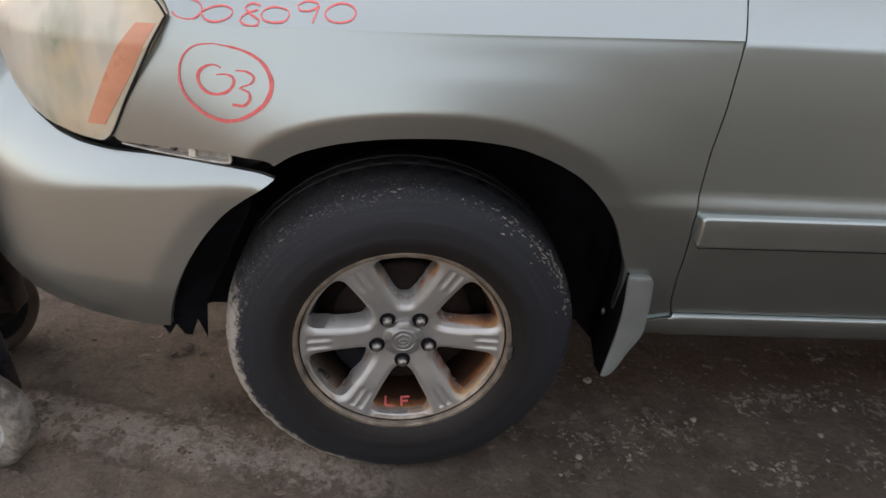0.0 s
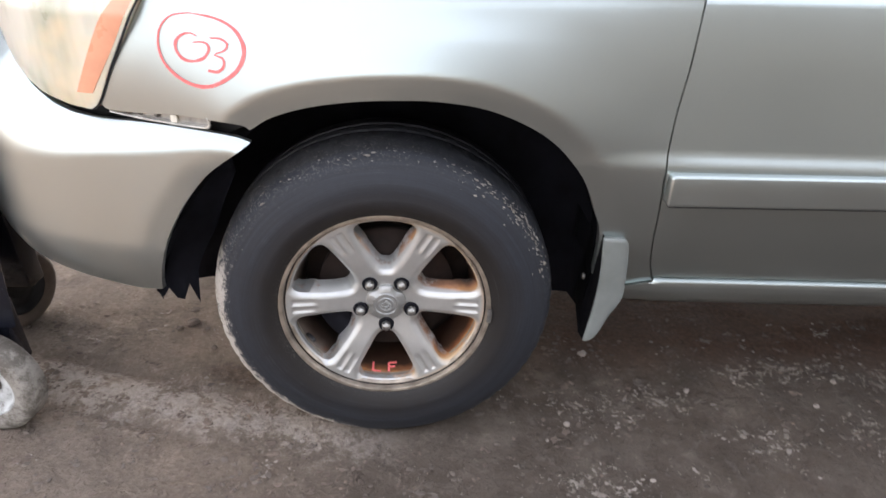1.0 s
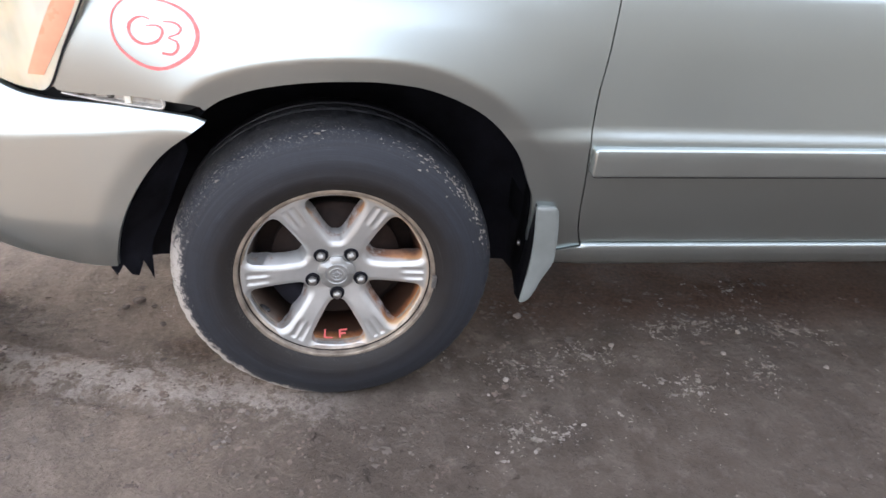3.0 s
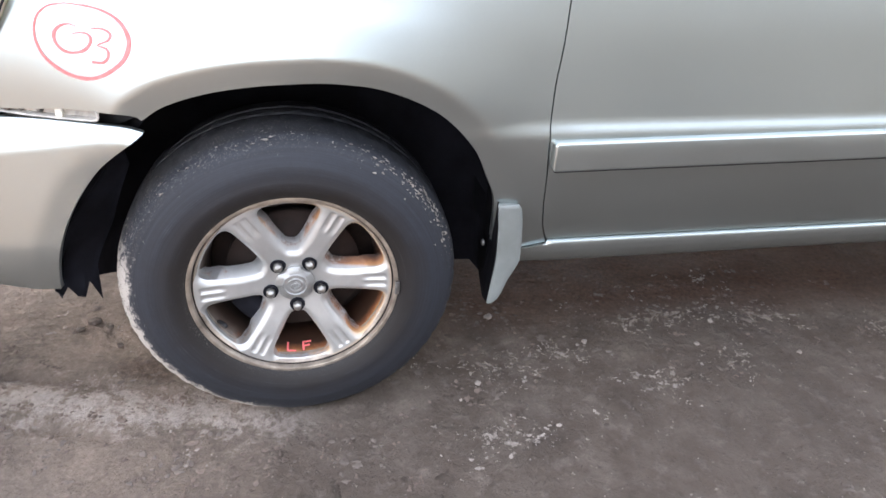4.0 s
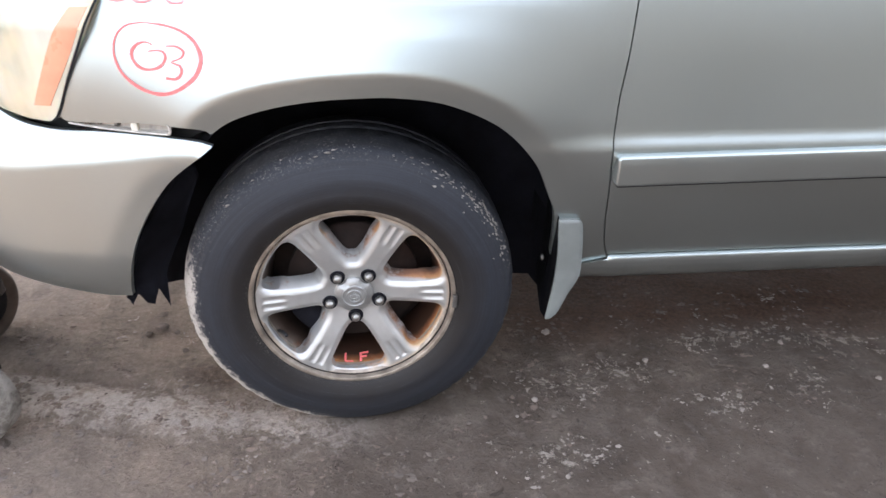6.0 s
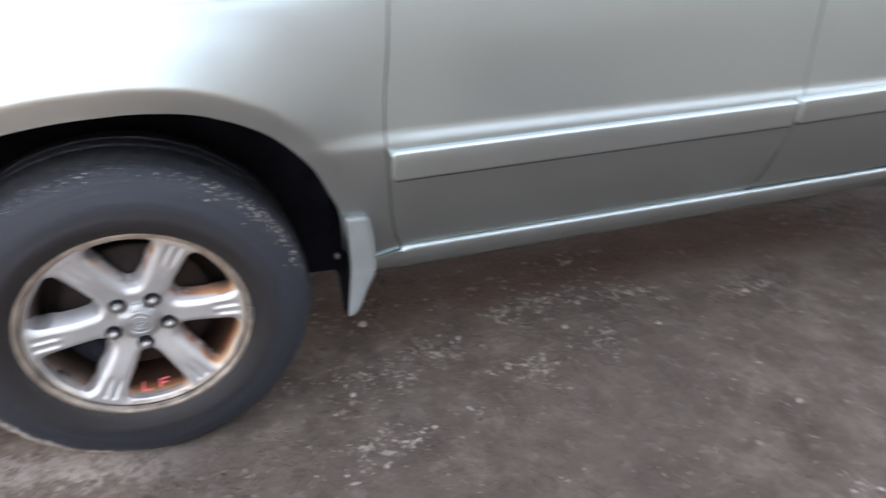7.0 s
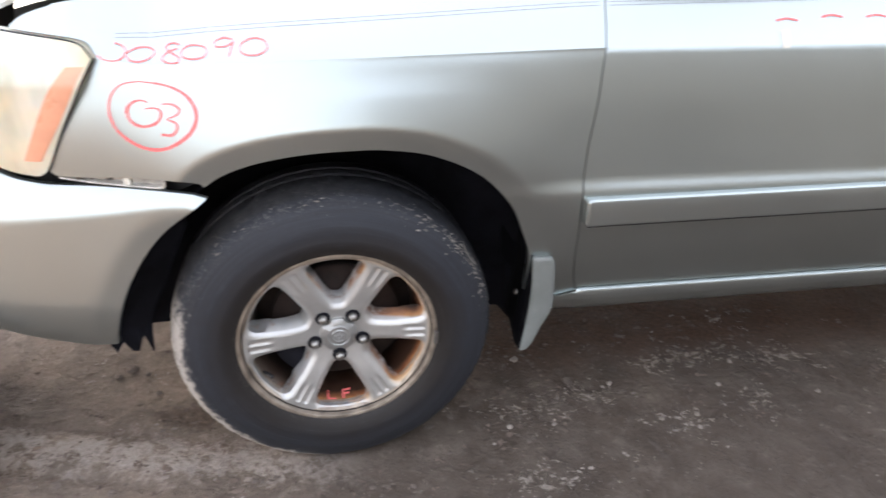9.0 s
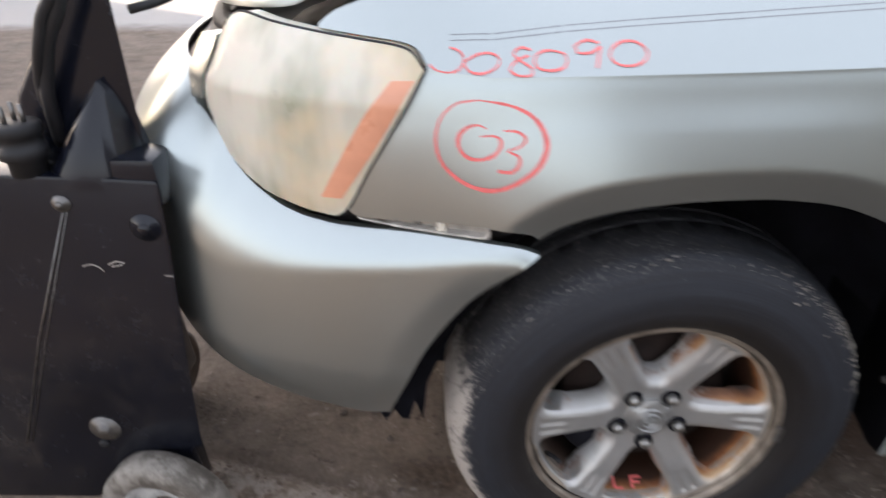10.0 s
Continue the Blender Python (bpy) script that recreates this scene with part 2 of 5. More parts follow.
def make_ground():
    k = Mat("packed_dirt")
    x, y, z = k.xyz()
    big = k.noise(1.3, 5, 0.55)
    mid = k.noise(6, 7, 0.62)
    fine = k.noise(80, 7, 0.7)
    bent = k.warp(45, 0.034)
    earth = k.ramp(mid, (0.28, (0.058, 0.042, 0.031)), (0.5, (0.116, 0.089, 0.069)), (0.72, (0.190, 0.152, 0.122)))
    earth = k.mix(k.ramp(big, (0.42, 0.0), (0.60, 0.55)), earth, (0.099, 0.075, 0.059))
    earth = k.mix(k.ramp(fine, (0.33, 0.22), (0.48, 0.0)), earth, (0.058, 0.042, 0.033))
    earth = k.mix(k.ramp(fine, (0.56, 0.0), (0.72, 0.22)), earth, (0.24, 0.195, 0.165))
    lumpy = k.noise(15, 6, 0.68, k.warp(9, 0.06))
    earth = k.mix(k.ramp(lumpy, (0.33, 0.6), (0.46, 0.0)), earth, (0.060, 0.043, 0.034))
    earth = k.mix(k.ramp(lumpy, (0.55, 0.0), (0.68, 0.45)), earth, (0.235, 0.188, 0.158))
    # dark clods and pits
    clod = k.maths("MAXIMUM", k.chips(17, 0.08, 0.24, k.warp(22, 0.09)), k.chips(48, 0.12, 0.26, bent))
    earth = k.mix(k.maths("MULTIPLY", clod, 0.35), earth, (0.042, 0.031, 0.026))
    # pale dried chips, thick in a few smears and thin elsewhere
    far = None
    for cx, cy, rx, ry in SMEARS:
        d = k.vec("LENGTH", k.vec("MULTIPLY", k.vec("SUBTRACT", k.co, (cx, cy, 0.0)), (0.8 / rx, 0.8 / ry, 0.0)), (0, 0, 0), None, 1)
        far = d if far is None else k.maths("MINIMUM", far, d)
    thick = k.maths("SUBTRACT", 1.25, k.maths("MULTIPLY", far, 0.75), clamp=True)
    strewn = k.maths("MAXIMUM", k.ramp(k.noise(2.1, 6, 0.7), (0.45, 0.12), (0.60, 1.0)), thick)
    patch = k.ramp(k.maths("MULTIPLY_ADD", thick, 0.13, k.noise(42, 6, 0.72, k.warp(70, 0.02))), (0.655, 0.0), (0.69, 1.0))
    small = k.maths("MULTIPLY", k.chips(85, 0.12, 0.24, bent), strewn)
    large = k.maths("MULTIPLY", k.chips(30, 0.09, 0.22, k.warp(60, 0.045)), strewn)
    crumbs = k.maths("MAXIMUM", patch, k.maths("MAXIMUM", small, large))
    pale = k.ramp(fine, (0.35, (0.28, 0.229, 0.193)), (0.65, (0.48, 0.412, 0.355)))
    col = k.mix(k.maths("MULTIPLY", crumbs, 0.92), earth, pale)
    # paler, warmer dirt in front of the wheel: stronger light there painted into the colour
    front_light = k.maths("MULTIPLY", k.maths("MULTIPLY_ADD", k.maths("MULTIPLY_ADD", big, 0.9, x), -1.8, 1.05, clamp=True), k.ramp(k.noise(5, 6, 0.65), (0.36, 0.22), (0.60, 0.70)))
    col = k.mix(front_light, col, k.ramp(fine, (0.3, (0.20, 0.152, 0.118)), (0.7, (0.33, 0.260, 0.208))))
    # pale dried strip worn by tyres, ahead of the front wheel
    line = k.maths("ABSOLUTE", k.maths("ADD", k.maths("MULTIPLY_ADD", x, 0.21, y), k.maths("MULTIPLY_ADD", mid, 0.12, -0.025)))
    band = k.ramp(line, (0.03, 1.0), (0.16, 0.0))
    worn = k.ramp(k.maths("MULTIPLY_ADD", band, 0.22, k.noise(20, 9, 0.78, bent)), (0.64, 0.10), (0.73, 1.0))
    ahead = k.maths("MULTIPLY", k.maths("MULTIPLY_ADD", x, -4.0, 0.3, clamp=True), worn)
    col = k.mix(k.maths("MULTIPLY", k.maths("MULTIPLY", band, ahead), 0.9), col, k.ramp(fine, (0.3, (0.30, 0.25, 0.215)), (0.7, (0.47, 0.41, 0.365))))
    # a dark crumbly patch of turned soil beside the leading side of the tyre
    d = k.vec("LENGTH", k.vec("MULTIPLY", k.vec("SUBTRACT", k.warp(14, 0.10), (-0.385, 0.200, 0.0)), (8.0, 14.0, 0.0)), (0, 0, 0), None, 1)
    col = k.mix(k.ramp(d, (0.35, 0.75), (1.0, 0.0)), col, k.ramp(k.noise(60, 6, 0.7), (0.40, (0.040, 0.026, 0.018)), (0.62, (0.14, 0.095, 0.065))))
    # reddish soil under the sill, darkened in colour for the shade below the car
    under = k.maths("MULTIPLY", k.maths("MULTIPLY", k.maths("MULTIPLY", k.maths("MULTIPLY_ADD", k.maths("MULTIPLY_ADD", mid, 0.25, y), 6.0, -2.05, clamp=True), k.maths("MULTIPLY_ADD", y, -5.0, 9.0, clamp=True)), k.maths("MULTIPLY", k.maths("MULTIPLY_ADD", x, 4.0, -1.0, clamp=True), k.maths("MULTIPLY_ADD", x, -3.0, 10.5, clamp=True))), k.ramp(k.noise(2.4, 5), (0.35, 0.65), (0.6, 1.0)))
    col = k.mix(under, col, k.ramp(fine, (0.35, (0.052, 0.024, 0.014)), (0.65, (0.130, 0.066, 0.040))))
    # concrete apron far off
    apron = k.maths("MULTIPLY", k.maths("MULTIPLY_ADD", k.maths("ADD", y, k.maths("MULTIPLY", mid, 0.4)), 2.0, -11.4, clamp=True), 0.85)
    col = k.mix(apron, col, (0.50, 0.48, 0.46))
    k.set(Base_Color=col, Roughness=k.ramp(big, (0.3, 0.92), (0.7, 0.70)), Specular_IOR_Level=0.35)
    h = k.maths("ADD", k.maths("ADD", k.maths("MULTIPLY", fine, 0.16), k.maths("MULTIPLY_ADD", lumpy, 1.2, k.maths("MULTIPLY", k.noise(55, 7, 0.72, bent), 0.55))), k.maths("MULTIPLY_ADD", crumbs, 0.40, k.maths("MULTIPLY", clod, 0.5)))
    k.bump(h, 1.0, 0.021)
    return k.m


def make_haze_lens():
    k = Mat("hazed_lens")
    tall = k.vec("MULTIPLY", k.co, (11.0, 11.0, 2.6))
    n = k.noise(1.0, 3, 0.5, tall)
    fine = k.noise(40, 6, 0.7)
    haze = k.ramp(n, (0.38, (0.36, 0.36, 0.255)), (0.48, (0.52, 0.505, 0.40)), (0.60, (0.70, 0.66, 0.56)))
    warm = k.ramp(k.noise(7, 3, 0.5, k.vec("ADD", k.co, (3.1, 0.0, 1.7))), (0.52, 0.0), (0.66, 0.55))
    haze = k.mix(warm, haze, (0.80, 0.62, 0.40))
    k.set(Base_Color=k.mix(k.ramp(fine, (0.4, 0.0), (0.7, 0.25)), haze, (0.60, 0.58, 0.50)), Roughness=k.ramp(k.noise(9, 5), (0.3, 0.25), (0.7, 0.42)))
    k.set(Coat_Weight=0.3, Coat_Roughness=0.25, Subsurface_Weight=0.15, Subsurface_Scale=0.02)
    return k.m


def make_grimy(name, pale, grime, cover):
    """Pale plastic with dark rubbed-in dirt."""
    k = Mat(name)
    big = k.ramp(k.noise(16, 8, 0.78), (cover - 0.05, 1.0), (cover + 0.06, 0.0))
    fine = k.ramp(k.noise(60, 6, 0.8), (0.36, 0.45), (0.46, 0.0))
    tone = k.ramp(k.noise(30, 6), (0.3, tuple(0.8 * c for c in pale)), (0.7, tuple(1.15 * c for c in pale)))
    k.set(Base_Color=k.mix(k.maths("MAXIMUM", k.maths("MULTIPLY", big, 0.85), fine), tone, grime), Roughness=0.72)
    k.bump(k.noise(120, 5), 0.25, 0.001)
    return k.m


def make_enamel():
    k = Mat("worn_black_enamel")
    wear = k.ramp(k.noise(11, 8, 0.75), (0.56, 0.0), (0.72, 1.0))
    nick = k.ramp(k.noise(55, 6, 0.8), (0.66, 0.0), (0.70, 1.0))
    base = k.ramp(k.noise(4, 5), (0.3, (0.0032, 0.0042, 0.0082)), (0.7, (0.008, 0.0095, 0.016)))
    col = k.mix(k.maths("MULTIPLY", wear, 0.35), base, (0.022, 0.026, 0.034))
    dusty = k.ramp(k.noise(5, 7, 0.7), (0.50, 0.0), (0.68, 1.0))
    dusty = k.maths("MULTIPLY", dusty, k.maths("MULTIPLY_ADD", k.xyz()[2], -0.9, 0.66, clamp=True))      # road dust, thickest near the ground
    col = k.mix(dusty, col, (0.075, 0.062, 0.052))
    k.set(Base_Color=k.mix(k.maths("MULTIPLY", nick, 0.6), col, (0.16, 0.155, 0.15)), Roughness=k.maths("MULTIPLY_ADD", wear, 0.25, 0.20), Specular_IOR_Level=0.42)
    k.bump(k.noise(35, 5), 0.2, 0.002)
    return k.m


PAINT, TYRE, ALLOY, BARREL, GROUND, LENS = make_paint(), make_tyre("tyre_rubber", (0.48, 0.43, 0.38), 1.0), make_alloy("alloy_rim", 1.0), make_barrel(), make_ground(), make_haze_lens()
REAR_TYRE = make_tyre("tyre_rubber_brown", (0.065, 0.047, 0.037), 0.35)
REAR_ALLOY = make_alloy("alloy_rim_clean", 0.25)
FLAP = simple("flap_plastic", (0.225, 0.242, 0.232), 0.45, 0.15, 0.08, 20, 0.05)
BLACK = simple("black_plastic", (0.012, 0.012, 0.014), 0.6, 0, 0.4, 20)
LINER = simple("wheel_well_liner", (0.009, 0.009, 0.013), 0.85, 0, 0.5, 12, 0.3, 0.002, Specular_IOR_Level=0.2)
GAPDARK = simple("inner_metal", (0.02, 0.02, 0.022), 0.7, 0.2, 0.4, 20)
STEEL = simple("dull_steel", (0.20, 0.19, 0.18), 0.4, 0.9, 0.3, 60)
BRACKET = simple("grimy_bracket", (0.42, 0.39, 0.35), 0.45, 0.1, 0.45, 40)
LIP = simple("stained_rim_lip", (0.40, 0.34, 0.28), 0.42, 0.7, 0.45, 22, 0.12)
NUT = simple("lug_steel", (0.36, 0.35, 0.33), 0.33, 0.9, 0.35, 90)
CAP = simple("cap_silver", (0.38, 0.38, 0.37), 0.42, 0.7, 0.15, 60)
RUSTDISC = simple("rusty_disc", (0.022, 0.012, 0.009), 0.85, 0.1, 0.5, 30, 0.3)
AMBER = simple("amber_reflector", (0.80, 0.36, 0.22), 0.3, 0, 0.06, 30, 0.05, 0.0005, Coat_Weight=0.6)
RED = simple("red_paint_pen", (0.93, 0.18, 0.17), 0.55, 0, 0.2, 120, 0.1)
STRIPE = simple("grey_pinstripe", (0.24, 0.25, 0.26), 0.4, 0.1, 0.1, 40, 0)
GLASS = simple("dark_glass", (0.02, 0.025, 0.025), 0.05, 0, 0.1, 5, 0, Coat_Weight=1.0)
JACKBLACK = make_enamel()
NYLON = make_grimy("dusty_nylon_wheel", (0.27, 0.245, 0.215), (0.09, 0.075, 0.06), 0.48)
DISH = make_grimy("pale_dish", (0.50, 0.50, 0.485), (0.16, 0.14, 0.12), 0.40)
SCRAPED = simple("scraped_edge", (0.40, 0.36, 0.32), 0.55, 0.3, 0.3, 50)
PALE = simple("pale_sticker", (0.75, 0.70, 0.60), 0.5, 0, 0.1, 40, 0)
STONE = simple("pale_crumb", (0.29, 0.245, 0.213), 0.9, 0, 0.4, 9, 0.3)
MUD = simple("dried_mud", (0.27, 0.245, 0.215), 0.95, 0, 0.5, 60, 0.3)
CRUMB = simple("earth_crumb", (0.150, 0.112, 0.090), 0.95, 0, 0.45, 14, 0.3)
DARKSTONE = simple("dark_clod", (0.15, 0.12, 0.10), 0.95, 0, 0.4, 9, 0.3)
WALLMAT = simple("added_wall_boards", (0.066, 0.073, 0.077), 0.9, 0, 0.15, 2, 0.2)


# ---------------------------------------------------------------- mesh helpers
def part(name, bm, material, parent=None, label="", smooth=True):
    """Links a bmesh as one mesh object under a thing or a part."""
    me = bpy.data.meshes.new(name)
    bm.to_mesh(me)
    bm.free()
    if smooth:
        for p in me.polygons:
            p.use_smooth = True
    me.materials.append(material)
    ob = new(name, me)
    if parent is not None:
        ob.parent = parent
    if label:
        tagged(ob, label)
    return ob


def sharp(ob, degrees=35):
    """Keeps edges over the angle crisp in a smooth-shaded mesh."""
    me = ob.data
    bm = bmesh.new()
    bm.from_mesh(me)
    for e in bm.edges:
        if len(e.link_faces) == 2 and e.calc_face_angle(0) > radians(degrees):
            e.smooth = False
    bm.to_mesh(me)
    bm.free()
    return ob


def box(bm, x0, x1, y0, y1, z0, z1, bevel=0.0, m=None):
    r = bmesh.ops.create_cube(bm, size=1)
    vs = r["verts"]
    for v in vs:
        v.co = Vector((x0 + (v.co.x + 0.5) * (x1 - x0), y0 + (v.co.y + 0.5) * (y1 - y0), z0 + (v.co.z + 0.5) * (z1 - z0)))
    if bevel:
        es = list({e for v in vs for e in v.link_edges})
        r = bmesh.ops.bevel(bm, geom=es, offset=bevel, segments=2, profile=0.6, affect="EDGES")
        vs = list({v for f in r["faces"] for v in f.verts} | {v for v in vs if v.is_valid})
    if m is not None:
        bmesh.ops.transform(bm, matrix=m, verts=vs)
    return vs


def lathe(bm, profile, seg=96, arc=(0, 360), fn=None):
    """Turns (radius, y) pairs round the y axis; fn may change the radius by angle and index."""
    full = arc[1] - arc[0] >= 360
    n = seg if full else seg + 1
    rings = []
    for i in range(n):
        a = radians(arc[0] + (arc[1] - arc[0]) * i / seg)
        ring = []
        for j, (r, y) in enumerate(profile):
            rr = fn(r, y, i, j) if fn else r
            ring.append(bm.verts.new((rr * math.cos(a), y, rr * math.sin(a))))
        rings.append(ring)
    for i in range(seg):
        p, q = rings[i], rings[(i + 1) % n]
        for j in range(len(profile) - 1):
            bm.faces.new((p[j], p[j + 1], q[j + 1], q[j]))
    bmesh.ops.recalc_face_normals(bm, faces=bm.faces[:])


def tube(bm, pts, radius, seg=10):
    pts = [Vector(p) for p in pts]
    rings = []
    for i, p in enumerate(pts):
        d = (pts[min(i + 1, len(pts) - 1)] - pts[max(i - 1, 0)]).normalized()
        a = d.orthogonal().normalized() if i == 0 else (ref - d * ref.dot(d)).normalized()
        ref = a
        b = d.cross(a)
        rings.append([bm.verts.new(p + radius * (math.cos(t) * a + math.sin(t) * b)) for t in [2 * math.pi * k / seg for k in range(seg)]])
    for p, q in zip(rings, rings[1:]):
        for k in range(seg):
            bm.faces.new((p[k], p[(k + 1) % seg], q[(k + 1) % seg], q[k]))
    bm.faces.new(rings[0][::-1])
    bm.faces.new(rings[-1])


def spline(pts, step=0.012):
    """A smooth line through points in any dimension."""
    p = [np.array(q, float) for q in pts]
    p = [2 * p[0] - p[1]] + p + [2 * p[-1] - p[-2]]
    out = []
    for a, b, c, d in zip(p, p[1:], p[2:], p[3:]):
        n = max(1, int(np.ceil(np.linalg.norm(c - b) / step)))
        for i in range(n):
            t = i / n
            out.append(0.5 * (2 * b + (c - a) * t + (2 * a - 5 * b + 4 * c - d) * t * t + (3 * b - a - 3 * c + d) * t**3))
    out.append(p[-2])
    return out


# ---------------------------------------------------------------- the car's skin
Y_MID, X_TURN = 0.865, -0.20


def plan_curve(length, half, power):
    th = np.linspace(0, np.pi / 2, 500)
    x, y = X_TURN - length * np.sin(th) ** (2 / power), Y_MID - half * np.cos(th) ** (2 / power)
    return x, y, np.r_[0, np.cumsum(np.hypot(np.diff(x), np.diff(y)))]


BODY, BUMPER = plan_curve(0.717, 0.950, 2.9), plan_curve(0.802, 0.950, 3.0)


def ease(k):
    k = min(1.0, max(0.0, k))
    return k * k * (3 - 2 * k)


def on_plan(s, curve=BODY):
    """Place and inward normal at a run s along the plan; s is x along the flank."""
    x, y, run = curve
    if s >= X_TURN:
        return s, -0.050 - 0.035 * ease((0.62 - s) / 0.82), 0.0, 1.0
    q, e = X_TURN - s, 2e-3
    px, py = np.interp(q, run, x), np.interp(q, run, y)
    tx, ty = np.interp(q + e, run, x) - np.interp(q - e, run, x), np.interp(q + e, run, y) - np.interp(q - e, run, y)
    n = math.hypot(tx, ty)
    return float(px), float(py), float(ty / n), float(-tx / n)


SEC_Z = [0.30, 0.36, 0.40, 0.45, 0.50, 0.55, 0.60, 0.66, 0.676, 0.688, 0.709, 0.715, 0.80, 0.88, 0.95, 0.978]
SEC_D = [0.150, 0.128, 0.112, 0.089, 0.068, 0.048, 0.031, 0.0205, 0.0185, 0.0185, 0.0285, 0.0298, 0.036, 0.041, 0.050, 0.056]
WING_Z = [0.30, 0.40, 0.50, 0.60, 0.70, 0.80, 0.85, 0.90, 0.95, 0.978]
WING_D = [0.135, 0.108, 0.070, 0.048, 0.033, 0.026, 0.028, 0.034, 0.045, 0.054]


def smooth_section(zs, ds, spread):
    """The section line blurred by a height-dependent spread, as a fine table."""
    grid = np.arange(0.28, 0.981, 0.002)
    out = []
    for z in grid:
        w = spread(z)
        k = np.linspace(-2.5, 2.5, 41)
        g = np.exp(-k * k / 2)
        out.append(float(np.sum(np.interp(z + k * w, zs, ds) * g) / np.sum(g)))
    return grid, np.array(out)


DOOR_LINE = smooth_section(SEC_Z, SEC_D, lambda z: float(np.interp(z, [0.62, 0.665, 0.72, 0.82, 0.92, 0.972], [0.020, 0.005, 0.005, 0.022, 0.020, 0.001])))
WING_LINE = smooth_section(WING_Z, WING_D, lambda z: 0.001 + 0.030 * min(1, max(0, (0.972 - z) / 0.06)))
ARCH = spline([(-0.230, 0.745), (-0.188, 0.770), (-0.12, 0.790), (-0.04, 0.801), (0.035, 0.804), (0.109, 0.802), (0.202, 0.785), (0.301, 0.737), (0.373, 0.662), (0.410, 0.585), (0.430, 0.53), (0.440, 0.42)], 0.01)
REAR_ARCH = spline([(2.264, 0.395), (2.306, 0.50), (2.362, 0.646), (2.415, 0.719), (2.56, 0.785), (2.72, 0.812), (2.88, 0.785), (3.02, 0.71), (3.11, 0.58), (3.15, 0.42)], 0.01)
ARCH_A = np.array(ARCH)


def flare(s, z):
    """How far the skin swells round the front wheel arch, with a crease a hand's breadth out."""
    d = float(np.min(np.hypot(ARCH_A[:, 0] - s, ARCH_A[:, 1] - z)))
    low = 0.25 + 0.75 * ease((z - 0.55) / 0.22) if s > 0.1 else 1.0
    w = 0.045
    k = -0.006 - 0.010 * (d / w) if d < w else -0.016 * max(0, 1 - (d - w) / 0.15) ** 1.8
    return k * low


def body_depth(s, z):
    wing = float(np.interp(z, *WING_LINE))
    d = wing
    if s > 0.28:
        k = ease((s - 0.28) / 0.34)
        d = wing * (1 - k) + float(np.interp(z, *DOOR_LINE)) * k
    if z > 0.972:
        k = float(np.interp(s, [-0.6, -0.45, -0.2, 0.1, 0.6, 1.2], [0.5, 0.65, 1.4, 1.25, 0.75, 0.55]))
        u = z - 0.972
        d = 0.0520 + 0.0026 * ease((s - 0.28) / 0.34) + k * u + 3.0 * u * u * min(k, 1.6)
    if -0.6 < s < 0.62:
        d += flare(s, z) * (1 - ease((z - 0.90) / 0.07))
    return d


def body_map(s, z, extra=0.0):
    x, y, nx, ny = on_plan(s)
    d = body_depth(s, z) + extra
    rise = float(np.interp(s, [-0.39, -0.30, 0.05, 0.55, 1.2], [0, -0.010, -0.004, 0.007, 0.012])) * ease((z - 0.82) / 0.12)
    return Vector((x + nx * d, y + ny * d, z + rise))


def door_map(shift):
    return lambda s, z, extra=0.0: body_map(s, z, extra + shift)


def lamp_depth(s, z):
    return 0.022 + 0.9 * max(0, z - 0.93) ** 1.25


B_TOP = np.array([(-1.6, 0.935), (-0.92, 0.935), (-0.87, 0.915), (-0.81, 0.872), (-0.76, 0.845), (-0.72, 0.806), (-0.655, 0.774), (-0.60, 0.758), (-0.55, 0.752), (-0.508, 0.750), (-0.43, 0.750), (-0.345, 0.746), (-0.264, 0.738), (-0.228, 0.728)])
B_CREST = np.array([(-1.6, 0.82), (-0.87, 0.815), (-0.84, 0.790), (-0.82, 0.755), (-0.79, 0.715), (-0.746, 0.697), (-0.683, 0.694), (-0.605, 0.702), (-0.51, 0.717), (-0.424, 0.725), (-0.304, 0.738), (-0.222, 0.730)])


B_ARCH = np.array(spline([(-0.460, 0.394), (-0.446, 0.430), (-0.391, 0.557), (-0.318, 0.657), (-0.228, 0.726)], 0.01))


def bumper_map(s, z, extra=0.0):
    """Upright face up to the crest, then a shelf that runs in to the lamp."""
    x, y, nx, ny = on_plan(s, BUMPER)
    around = s + np.linspace(-0.012, 0.012, 5)
    zt = float(np.mean(np.interp(around, B_TOP[:, 0], B_TOP[:, 1])))
    zs = float(np.mean(np.interp(around, B_CREST[:, 0], B_CREST[:, 1])))
    d = extra
    if z < 0.52:
        d += 0.040 * ((0.52 - z) / 0.12) ** 1.7
    if s > -0.55 and z < 0.72:     # a narrow turned-in band along the wheel arch
        d += 0.008 * ease((0.72 - z) / 0.08) * max(0.0, 1 - float(np.min(np.hypot(B_ARCH[:, 0] - s, B_ARCH[:, 1] - z))) / 0.042)
    k = min(1.12, max(0.0, (z - zs + 0.026) / max(0.012, zt - zs + 0.026))) ** 1.75
    bx, by, mx, my = on_plan(s)
    top = 0.012 + 0.016 * ease((-0.25 - s) / 0.2)
    bx, by = bx + mx * top, by + my * top
    return Vector((x + (bx - x) * k + nx * d, y + (by - y) * k + ny * d, z))


